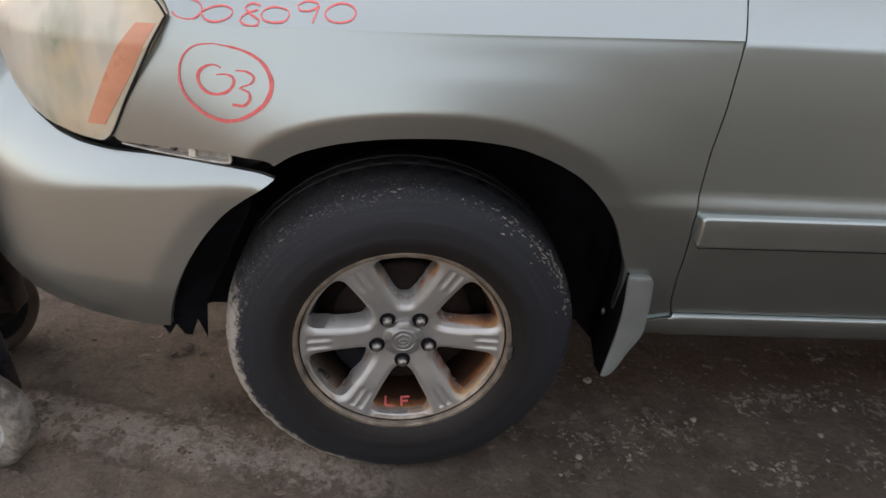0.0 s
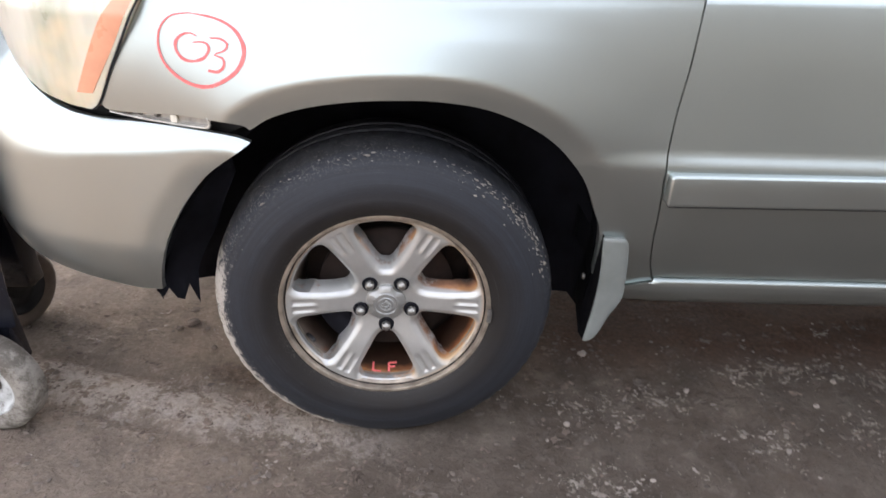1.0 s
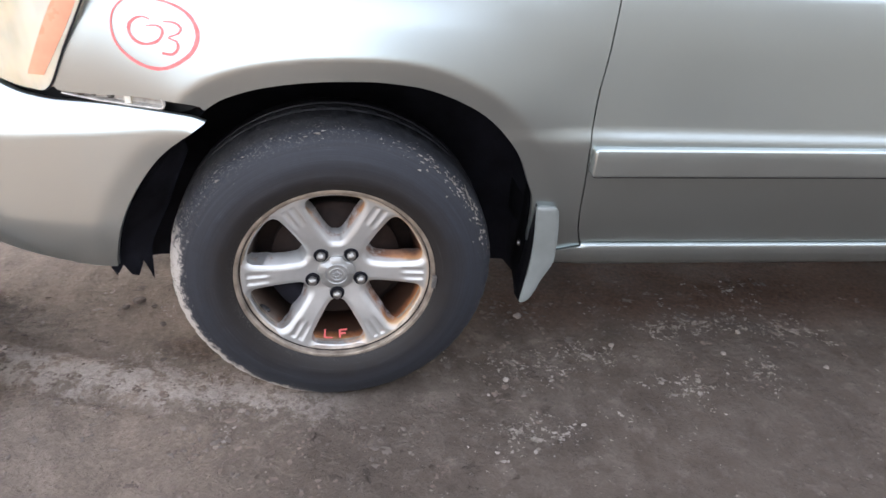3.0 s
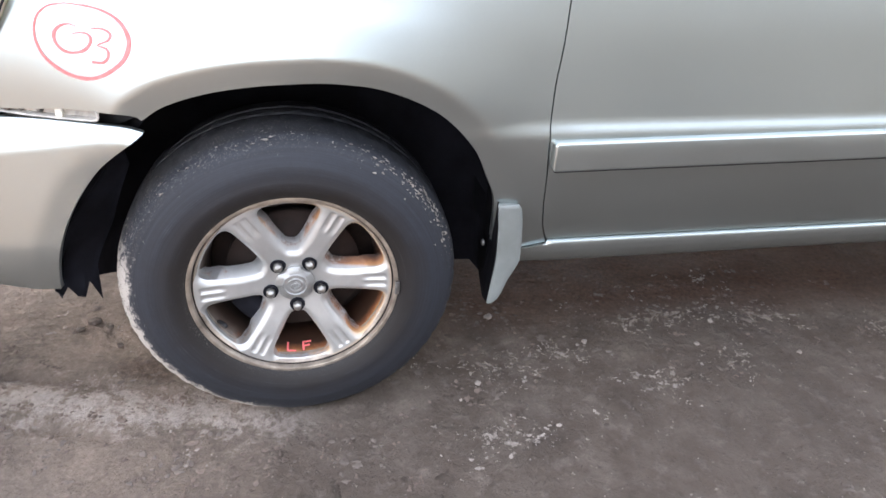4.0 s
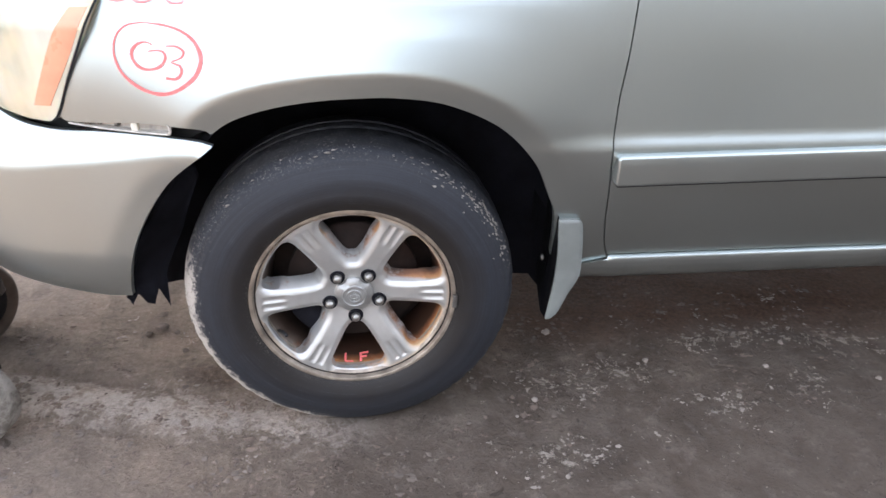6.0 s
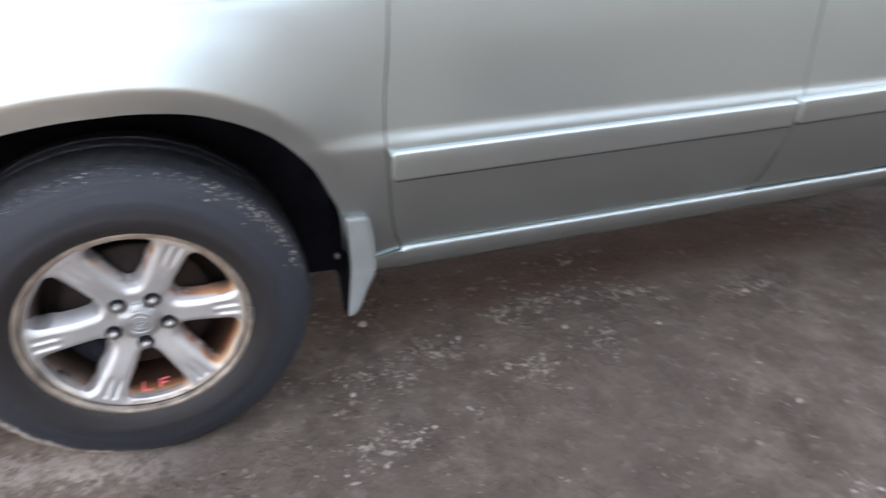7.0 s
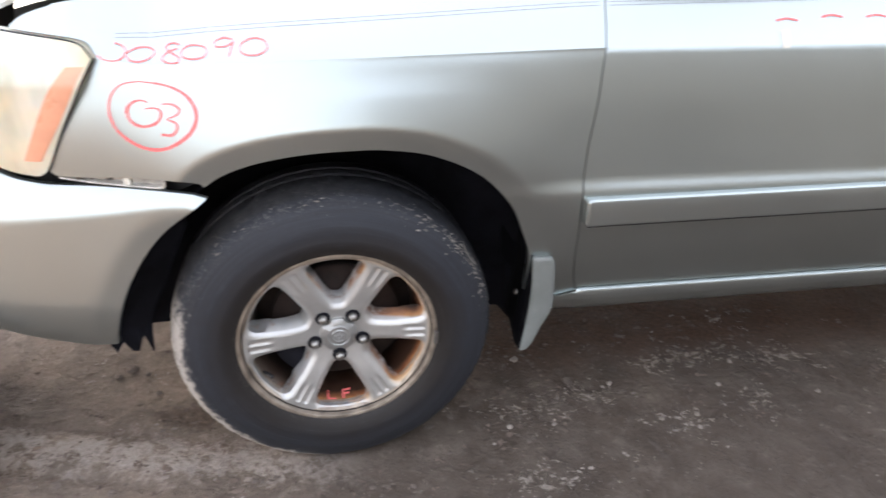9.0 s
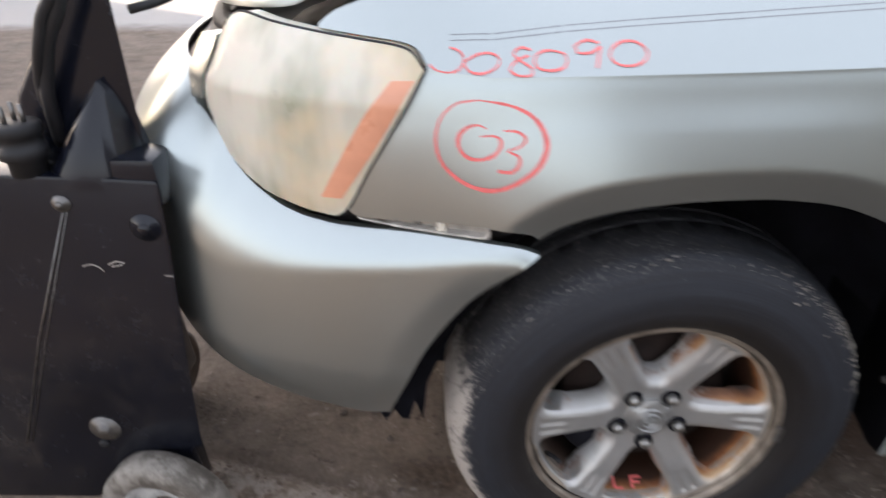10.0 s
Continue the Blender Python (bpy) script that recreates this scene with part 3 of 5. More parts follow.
def panel(name, outline, mapper, material, parent, step=0.02, flange=0.014, label="", cuts=()):
    """A sheet cut to an outline in (run, height), bent onto the skin, with its edges turned in."""
    bm = bmesh.new()
    pts = []
    for p in outline:
        if not pts or math.hypot(p[0] - pts[-1][0], p[1] - pts[-1][1]) > 0.002:
            pts.append((float(p[0]), float(p[1])))
    if math.hypot(pts[0][0] - pts[-1][0], pts[0][1] - pts[-1][1]) < 0.002:
        pts.pop()
    bm.faces.new([bm.verts.new((a, b, 0)) for a, b in pts])
    lo = np.min(pts, axis=0)
    hi = np.max(pts, axis=0)
    for axis in (0, 1):
        at = math.ceil(lo[axis] / step) * step + step * 0.37
        while at < hi[axis]:
            co, no = [0, 0, 0], [0, 0, 0]
            co[axis], no[axis] = at, 1
            bmesh.ops.bisect_plane(bm, geom=bm.verts[:] + bm.edges[:] + bm.faces[:], plane_co=co, plane_no=no, dist=1e-5)
            at += step if axis == 0 else step * 0.6
    for z in cuts:
        bmesh.ops.bisect_plane(bm, geom=bm.verts[:] + bm.edges[:] + bm.faces[:], plane_co=(0, z, 0), plane_no=(0, 1, 0), dist=1e-5)
    bmesh.ops.triangulate(bm, faces=[f for f in bm.faces if len(f.verts) > 4])
    rim = [e for e in bm.edges if e.is_boundary]
    r = bmesh.ops.extrude_edge_only(bm, edges=rim)
    inner = {v for v in r["geom"] if isinstance(v, bmesh.types.BMVert)}
    for v in bm.verts:
        v.co = mapper(v.co.x, v.co.y, flange if v in inner else 0.0)
    bmesh.ops.recalc_face_normals(bm, faces=bm.faces[:])
    ob = part(name, bm, material, parent, label)
    return sharp(ob, 40)


def ribbon(bm, pts, width, mapper, lift=-0.0012, step=0.008):
    """A painted stroke on the skin: a thin band along points in (run, height), of one width or a table of widths."""
    line = spline(pts, step)
    rows = []
    for i, p in enumerate(line):
        t = line[min(i + 1, len(line) - 1)] - line[max(i - 1, 0)]
        t = t / (np.linalg.norm(t) + 1e-9)
        w = (width if isinstance(width, float) else float(np.interp(i / (len(line) - 1), *width))) * (0.8 + 0.3 * noise.noise((p[0] * 60, p[1] * 60, 3)))
        n = np.array([-t[1], t[0]]) * w / 2
        rows.append([bm.verts.new(mapper(*(p + n * k), lift)) for k in (-1, 0, 1)])
    for a, b in zip(rows, rows[1:]):
        for k in (0, 1):
            bm.faces.new((a[k], a[k + 1], b[k + 1], b[k]))


def ring_points(cx, cz, rx, rz, a0=0, a1=360, n=14, lean=0.0):
    out = []
    for i in range(n + 1):
        a = radians(a0 + (a1 - a0) * i / n)
        x, z = rx * math.cos(a), rz * math.sin(a)
        out.append((cx + x + lean * z, cz + z))
    return out


def thing(name, label, category, at=(0, 0, 0), group="", kind=""):
    ob = new(name)
    ob.location = at
    return tagged(ob, label, category, group, kind)


# ---------------------------------------------------------------- ground
def spaced(lo, hi, fine, far):
    mid = list(np.arange(lo, hi + 1e-6, fine))
    out, step, left, right = [], fine, [], []
    a, b = lo, hi
    while b < far:
        step *= 1.35
        a, b = a - step, b + step
        left.append(a)
        right.append(b)
    return np.array(left[::-1] + mid + right)


def lump(x, y):
    h = 0.010 * noise.noise((x * 2.1, y * 2.1, 0)) + 0.007 * noise.noise((x * 6, y * 7, 5)) + 0.0040 * noise.noise((x * 17, y * 19, 9)) + 0.0022 * noise.noise((x * 38, y * 36, 4))
    return h


def ground_z(x, y):
    z = lump(x, y)
    for wx, wy in ((0, 0.08), (2.715, 0.1), (0, 1.65), (2.715, 1.63), (-0.90, 0.0), (-1.077, 0.41)):
        d = math.hypot((x - wx) / 0.20, (y - wy) / 0.18)
        z *= min(1, d * d)
    if x < -0.25:      # two shallow wheel ruts running out ahead of the tyre
        for off in (-0.10, 0.06):
            z -= 0.013 * math.exp(-((y - off + 0.28 * x + 0.06) / 0.018) ** 2) * min(1, (-0.25 - x) * 4)
    return z


def build_ground():
    xs, ys = spaced(-1.7, 3.2, 0.013, 70), spaced(-1.3, 0.6, 0.013, 70)
    verts = [(x, y, ground_z(x, y) if abs(x) < 6 and abs(y) < 6 else 0.0) for y in ys for x in xs]
    nx = len(xs)
    faces = [(j * nx + i, j * nx + i + 1, (j + 1) * nx + i + 1, (j + 1) * nx + i) for j in range(len(ys) - 1) for i in range(nx - 1)]
    me = bpy.data.meshes.new("ground")
    me.from_pydata(verts, [], faces)
    for p in me.polygons:
        p.use_smooth = True
    me.materials.append(GROUND)
    tagged(new("ground", me), "packed grey-brown dirt yard with pale dried crumbs", "ground", kind="structure")


build_ground()


def build_walls():
    # unseen, added walls: south darkens door reflections, west blocks the low sun
    for name, dims, label in (("reflection_wall_south", (0.5, 16, -3.0, -2.7, 0, 2.3), "unseen dark wall added to darken reflections in the doors"), ("sun_block_west", (-10.4, -10.0, 5.75, 11.3, 0, 5.0), "unseen dark wall added to keep the low sun off the car")):
        bm = bmesh.new()
        box(bm, *dims)
        tagged(part(name, bm, WALLMAT, None, smooth=False), label, "wall", kind="structure")


build_walls()

# ---------------------------------------------------------------- the car
car = thing("car", "silver-beige mid-size SUV with rusty alloy wheels and a loose front bumper", "car", (0, 0, 0))


def door_edge(z):
    return float(np.interp(z, [0.38, 0.407, 0.45, 0.52, 0.60, 0.66, 0.70, 0.787, 0.862, 0.966, 1.03, 1.13], [0.585, 0.572, 0.556, 0.542, 0.533, 0.527, 0.526, 0.530, 0.540, 0.549, 0.562, 0.59]))


LAMP = [(-0.390, 0.973), (-0.407, 0.991), (-0.432, 0.999), (-0.491, 1.005), (-0.563, 1.011), (-0.639, 1.017), (-0.725, 1.023), (-0.753, 1.000), (-0.755, 0.962), (-0.779, 0.902), (-0.760, 0.864), (-0.724, 0.821), (-0.658, 0.788), (-0.600, 0.775), (-0.548, 0.768), (-0.510, 0.775), (-0.465, 0.847), (-0.419, 0.921)]
gap = 0.0014
LEDGE_CUTS = (0.680, 0.684, 0.688, 0.692, 0.697, 0.701, 0.704, 0.707, 0.710, 0.714, 0.718, 0.972, 0.973)


def build_fender():
    out = [(-0.498, 0.769)] + spline([(-0.5065, 0.777), (-0.462, 0.849), (-0.4165, 0.921), (-0.3875, 0.970)], 0.015)
    out += spline([(-0.387, 0.975), (-0.404, 0.9935), (-0.431, 1.0015), (-0.491, 1.0075), (-0.560, 1.0135)], 0.012)
    out += spline([(-0.561, 1.018), (-0.539, 1.034), (-0.489, 1.049), (-0.455, 1.056), (-0.2, 1.082), (0.2, 1.108), (0.570, 1.121)], 0.02)
    out += [(door_edge(z) - gap, z) for z in np.arange(1.115, 0.405, -0.015)]
    out += [(0.578, 0.392), (0.53, 0.3815), (0.45, 0.377)]
    out += [tuple(p) for p in ARCH[::-1]]
    out += spline([(-0.236, 0.752), (-0.265, 0.760), (-0.345, 0.767), (-0.43, 0.766), (-0.490, 0.767)], 0.02)
    return panel("front_fender", out, body_map, PAINT, car, 0.010, 0.02, "silver front wing with flared wheel arch", LEDGE_CUTS)


def build_front_door():
    out = [(door_edge(z) + gap, z) for z in np.arange(0.402, 1.09, 0.015)]
    out += [(s, 1.09) for s in np.arange(0.60, 1.58, 0.03)]
    out += [(1.5850, z) for z in np.arange(1.09, 0.402, -0.02)]
    out += [(s, 0.402) for s in np.arange(1.56, 0.60, -0.03)]
    return panel("front_door", out, body_map, PAINT, car, 0.025, 0.02, "silver front door with a side moulding", LEDGE_CUTS)


def build_rear_door():
    out = [(1.5864, z) for z in np.arange(0.407, 1.09, 0.02)]
    out += [(s, 1.09) for s in np.arange(1.61, 2.42, 0.03)]
    out += [(2.43, z) for z in np.arange(1.09, 0.735, -0.02)]
    low = [tuple(p) for p in REAR_ARCH if p[0] < 2.43 and p[1] > 0.407][::-1]
    out += low
    out += [(s, 0.407) for s in np.arange(2.24, 1.61, -0.03)]
    return panel("rear_door", out, door_map(-0.002), PAINT, car, 0.025, 0.02, "silver rear door with a side moulding", LEDGE_CUTS)


def build_quarter():
    out = [(2.4325, z) for z in np.arange(0.737, 1.09, 0.02)]
    out += [(s, 1.09) for s in np.arange(2.46, 3.5, 0.04)]
    out += [(3.52, z) for z in np.arange(1.09, 0.42, -0.03)]
    out += [tuple(p) for p in REAR_ARCH[::-1] if p[0] > 2.4325]
    return panel("rear_quarter_panel", out, door_map(-0.002), PAINT, car, 0.03, 0.02)


def build_bumper():
    out = spline([tuple(p) for p in B_TOP[::-1][:-1]] + [(-1.30, 0.935), (-1.51, 0.935)], 0.012)
    out += spline([(-1.51, 0.925), (-1.51, 0.43)], 0.02)
    out += spline([(-1.50, 0.44), (-1.0, 0.436), (-0.8, 0.425), (-0.6, 0.407), (-0.53, 0.398), (-0.463, 0.390)], 0.02)
    out += [tuple(p) for p in B_ARCH]
    return panel("front_bumper", out, bumper_map, PAINT, car, 0.012, 0.012, "silver plastic bumper corner sagging off its clips")


def sill_map(s, z, extra=0.0):
    d = float(np.interp(z, [0.316, 0.326, 0.340, 0.366, 0.383, 0.390, 0.394, 0.397, 0.404], [0.165, 0.136, 0.122, 0.108, 0.1035, 0.1035, 0.105, 0.109, 0.125]))
    d += 0.004 * ease((0.582 - s) / 0.004)      # a short filler piece ahead of the door
    return Vector((s, -0.05 + d + extra, z))


def build_sill():
    out = [(0.480, 0.322), (0.480, 0.376), (0.53, 0.380), (0.576, 0.389), (0.582, 0.400)]
    out += [(s, 0.402) for s in np.arange(0.60, 2.23, 0.04)] + [(2.245, 0.40), (2.20, 0.322)]
    out += [(s, 0.322) for s in np.arange(2.18, 0.52, -0.04)]
    return panel("sill", out, sill_map, PAINT, car, 0.02, 0.04, "silver rocker sill below the doors", (0.326, 0.333, 0.340, 0.352, 0.366, 0.376, 0.383, 0.387, 0.390, 0.392, 0.394, 0.3955, 0.397))


def build_moulding(s0, s1, zlo, zhi, proud, slope, owner):
    """A long flat-faced strip with rounded corners and edges, standing off the door."""
    r, half, mid = 0.009, (zhi - zlo) / 2, (zhi + zlo) / 2
    ends = [0, 0.0006, 0.0015, 0.003, 0.0045, 0.006, 0.009, 0.015, 0.03]
    cols = [s0 + e for e in ends] + list(np.arange(s0 + 0.06, s1 - 0.04, 0.04)) + [s1 - e for e in ends[::-1]]
    rims = [0, 0.0006, 0.0014, 0.0024, 0.0036, 0.005, 0.008]
    bm, rows = bmesh.new(), []

    def place(a, v, extra=0.0):
        q = min(a - s0, s1 - a)
        hh = half if q >= r else half - r + math.sqrt(max(0, r * r - (r - q) ** 2))
        hh = max(hh, 0.004)
        off = v * hh / half
        e = min(hh - abs(off), q)
        x, y, nx, ny = on_plan(a)
        d = proud + 0.0035 * (half - off) / (2 * half) + 0.0035 * max(0.0, off / half) ** 3 + 0.0045 * max(0.0, 1 - max(e, 0) / 0.0045) ** 2 + extra
        return Vector((x, y + d, mid + off + slope * (a - s0)))

    vs = [-half + k for k in rims] + [-half * 0.4, 0.0, half * 0.4] + [half - k for k in rims[::-1]]
    for a in cols:
        rows.append([bm.verts.new(place(a, v)) for v in vs])
    for p, q in zip(rows, rows[1:]):
        for k in range(len(vs) - 1):
            bm.faces.new((p[k], q[k], q[k + 1], p[k + 1]))
    r_ = bmesh.ops.extrude_edge_only(bm, edges=[e for e in bm.edges if e.is_boundary])
    for v in r_["geom"]:
        if isinstance(v, bmesh.types.BMVert):
            v.co.y += 0.022
    bmesh.ops.recalc_face_normals(bm, faces=bm.faces[:])
    strip = part("moulding", bm, PAINT, owner, "silver plastic rub strip")
    # thin dark strip that paints in the shadow line below the moulding
    bm, rows = bmesh.new(), []
    for a in cols[5:-5]:
        p = place(a, -half)
        rows.append([bm.verts.new(p + Vector((0, dy, dz))) for dy, dz in ((0.004, 0.0), (-0.0005, -0.0002), (-0.0005, -0.0022), (0.012, -0.0026))])
    for p, q in zip(rows, rows[1:]):
        for k in range(3):
            bm.faces.new((p[k], q[k], q[k + 1], p[k + 1]))
    part("shadow_strip", bm, GAPDARK, strip, "dark strip added as the shadow line under the rub strip")
    return strip


fender, front_door, rear_door, quarter = build_fender(), build_front_door(), build_rear_door(), build_quarter()
bumper, sill = build_bumper(), build_sill()
build_moulding(0.533, 1.556, 0.614, 0.677, -0.003, 0.008, front_door)
build_moulding(1.561, 2.345, 0.626, 0.690, -0.006, 0.016, rear_door)


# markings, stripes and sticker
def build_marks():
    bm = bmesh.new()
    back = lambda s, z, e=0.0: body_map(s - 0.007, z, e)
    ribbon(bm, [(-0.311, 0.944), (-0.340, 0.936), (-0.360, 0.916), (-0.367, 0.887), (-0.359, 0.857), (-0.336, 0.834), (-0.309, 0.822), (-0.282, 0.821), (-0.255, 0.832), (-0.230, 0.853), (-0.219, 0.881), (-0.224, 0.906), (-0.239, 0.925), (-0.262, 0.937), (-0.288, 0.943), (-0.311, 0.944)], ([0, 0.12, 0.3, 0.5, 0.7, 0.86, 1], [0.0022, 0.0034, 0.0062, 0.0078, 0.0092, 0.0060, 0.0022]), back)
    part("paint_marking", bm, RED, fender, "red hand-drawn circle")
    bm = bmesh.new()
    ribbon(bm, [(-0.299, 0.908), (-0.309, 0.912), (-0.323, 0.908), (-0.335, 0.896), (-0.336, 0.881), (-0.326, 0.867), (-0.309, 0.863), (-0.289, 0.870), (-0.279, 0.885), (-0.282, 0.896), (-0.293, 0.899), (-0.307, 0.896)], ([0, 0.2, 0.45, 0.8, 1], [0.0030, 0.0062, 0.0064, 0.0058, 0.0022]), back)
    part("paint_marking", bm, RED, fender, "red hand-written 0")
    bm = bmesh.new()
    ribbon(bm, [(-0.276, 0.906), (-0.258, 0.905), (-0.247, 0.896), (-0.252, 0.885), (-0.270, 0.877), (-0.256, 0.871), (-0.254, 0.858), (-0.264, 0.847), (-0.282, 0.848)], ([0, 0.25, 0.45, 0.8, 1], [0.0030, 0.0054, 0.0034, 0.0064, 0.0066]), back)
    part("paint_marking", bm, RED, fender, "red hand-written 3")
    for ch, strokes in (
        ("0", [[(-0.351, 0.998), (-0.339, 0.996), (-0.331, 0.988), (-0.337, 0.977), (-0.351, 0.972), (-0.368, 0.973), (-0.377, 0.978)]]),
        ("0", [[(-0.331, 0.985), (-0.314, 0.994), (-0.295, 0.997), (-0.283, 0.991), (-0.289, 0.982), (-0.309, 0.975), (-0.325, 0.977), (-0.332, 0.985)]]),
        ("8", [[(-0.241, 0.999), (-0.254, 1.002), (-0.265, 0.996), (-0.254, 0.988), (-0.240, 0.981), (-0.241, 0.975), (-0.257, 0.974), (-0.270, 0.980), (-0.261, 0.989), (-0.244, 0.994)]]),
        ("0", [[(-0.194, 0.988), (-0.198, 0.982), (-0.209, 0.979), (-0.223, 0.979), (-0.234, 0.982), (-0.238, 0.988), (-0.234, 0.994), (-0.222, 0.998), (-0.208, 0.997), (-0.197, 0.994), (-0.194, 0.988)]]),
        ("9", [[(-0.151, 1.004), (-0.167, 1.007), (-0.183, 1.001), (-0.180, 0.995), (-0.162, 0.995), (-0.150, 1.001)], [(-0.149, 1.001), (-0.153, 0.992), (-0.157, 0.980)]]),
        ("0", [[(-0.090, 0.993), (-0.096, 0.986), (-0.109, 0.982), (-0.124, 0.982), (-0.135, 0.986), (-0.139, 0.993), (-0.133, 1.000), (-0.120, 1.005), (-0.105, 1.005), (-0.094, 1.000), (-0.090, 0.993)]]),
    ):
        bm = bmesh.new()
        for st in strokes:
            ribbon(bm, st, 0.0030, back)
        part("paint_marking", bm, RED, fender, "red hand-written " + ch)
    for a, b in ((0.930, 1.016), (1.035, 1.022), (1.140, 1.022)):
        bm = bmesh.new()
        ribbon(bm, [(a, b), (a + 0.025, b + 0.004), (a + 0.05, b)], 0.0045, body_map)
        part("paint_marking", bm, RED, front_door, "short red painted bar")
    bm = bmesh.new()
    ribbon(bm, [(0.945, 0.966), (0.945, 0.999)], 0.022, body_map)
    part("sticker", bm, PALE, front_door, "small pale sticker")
    for lift in (0.0, 0.0075):
        for owner, s0, s1 in ((fender, -0.36, 0.555), (front_door, 0.575, 1.57)):
            bm = bmesh.new()
            line = [(s, float(np.interp(s, [-0.43, -0.31, -0.1, 0.2, 0.5, 1.16], [0.998, 1.010, 1.020, 1.030, 1.042, 1.056])) + lift * 0.8) for s in np.linspace(s0, s1, 24)]
            ribbon(bm, line, 0.0015, body_map, -0.0002, 0.012)
            part("pinstripe", bm, STRIPE, owner)


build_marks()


# headlamp
def build_headlamp():
    lamp = new("headlamp")
    lamp.parent = car
    tagged(lamp, "yellowed hazy headlamp with an amber side reflector")
    out = [p for p in spline(LAMP + [LAMP[0]], 0.012)]

    def lens_map(s, z, extra=0.0):
        x, y, nx, ny = on_plan(s)
        edge = float(np.min(np.hypot(OUT[:, 0] - s, OUT[:, 1] - z)))
        d = lamp_depth(s, z) - 0.006 * (1 - (1 - min(1, edge / 0.035)) ** 2) + extra
        return Vector((x + nx * d, y + ny * d, z))

    OUT = np.array(out)
    lens = panel("lens", out, lens_map, LENS, lamp, 0.012, 0.03, "hazed yellowish plastic lens")
    bm = bmesh.new()
    tube(bm, [lens_map(a, b, 0.004) for a, b in out], 0.0028, 6)
    part("gasket", bm, GAPDARK, lamp, "dark rubber gasket round the lens")
    amber = spline([(-0.401, 0.962), (-0.445, 0.888), (-0.509, 0.797)], 0.012) + spline([(-0.541, 0.797), (-0.505, 0.858), (-0.467, 0.918), (-0.431, 0.962)], 0.012)
    panel("side_reflector", amber, lambda s, z, e=0.0: lens_map(s, z, e - 0.0012), AMBER, lamp, 0.015, 0.003, "amber side reflector")
    return lens


far_lens = build_headlamp()


# the open seam between bumper, wing and lamp
def build_seam():
    bm = bmesh.new()
    rows = []
    for s in np.linspace(-0.95, -0.245, 40):
        rows.append([bm.verts.new(body_map(s, z, 0.045)) for z in np.linspace(float(np.interp(s, [-0.95, -0.45, -0.245], [0.62, 0.66, 0.742])), 0.80, 5)])
    for a, b in zip(rows, rows[1:]):
        for k in range(4):
            bm.faces.new((a[k], a[k + 1], b[k + 1], b[k]))
    part("inner_panel", bm, GAPDARK, car)
    # pressed retainer tray in the seam: a recessed face, a turned-up front rim, a rounded end
    bm, rows = bmesh.new(), []
    runs = np.linspace(-0.492, -0.299, 34)
    for a in runs:
        top = float(np.interp(a, [-0.492, -0.45, -0.37, -0.30], [0.779, 0.775, 0.771, 0.767]))
        low = float(np.interp(a, [-0.492, -0.42, -0.36, -0.30], [0.762, 0.753, 0.748, 0.745])) + 0.006 * max(0.0, (a + 0.307) / 0.008) ** 2
        rows.append([bm.verts.new(body_map(a, z, e)) for z, e in ((top, 0.014), (low + 0.0055, 0.012), (low + 0.004, 0.008), (low + 0.0032, 0.001), (low + 0.0008, 0.0), (low - 0.001, 0.003), (low - 0.001, 0.016))])
    for a, b in zip(rows, rows[1:]):
        for k in range(6):
            bm.faces.new((a[k], a[k + 1], b[k + 1], b[k]))
    retainer = sharp(part("retainer", bm, BRACKET, car, "grimy bumper retainer tray"), 40)
    bm = bmesh.new()
    tube(bm, [body_map(a, z, 0.002) for a, z in ((-0.308, 0.7475), (-0.301, 0.7485), (-0.2985, 0.753), (-0.299, 0.760), (-0.302, 0.767))], 0.0022, 8)
    part("end_rim", bm, BRACKET, retainer)
    bm = bmesh.new()
    c0 = body_map(-0.367, 0.759, 0.008)
    box(bm, c0.x - 0.006, c0.x + 0.006, c0.y - 0.004, c0.y + 0.008, 0.750, 0.769, 0.0015)
    part("clip_block", bm, PALE, retainer, "pale plastic clip")
    for a, z, r in ((-0.458, 0.763, 0.0075), (-0.434, 0.7655, 0.0058), (-0.401, 0.763, 0.0058)):
        bm = bmesh.new()
        lathe(bm, [(0.0, -0.0055), (r * 0.55, -0.0055), (r * 0.62, -0.0035), (r * 0.66, -0.0008), (r, -0.0006), (r, 0.002)], 18)
        bmesh.ops.transform(bm, matrix=Matrix.Translation(body_map(a, z, 0.010)), verts=bm.verts[:])
        part("clip", bm, STEEL if r < 0.007 else DARKSTONE, retainer, "" if r < 0.007 else "bent rusty clip")


build_seam()


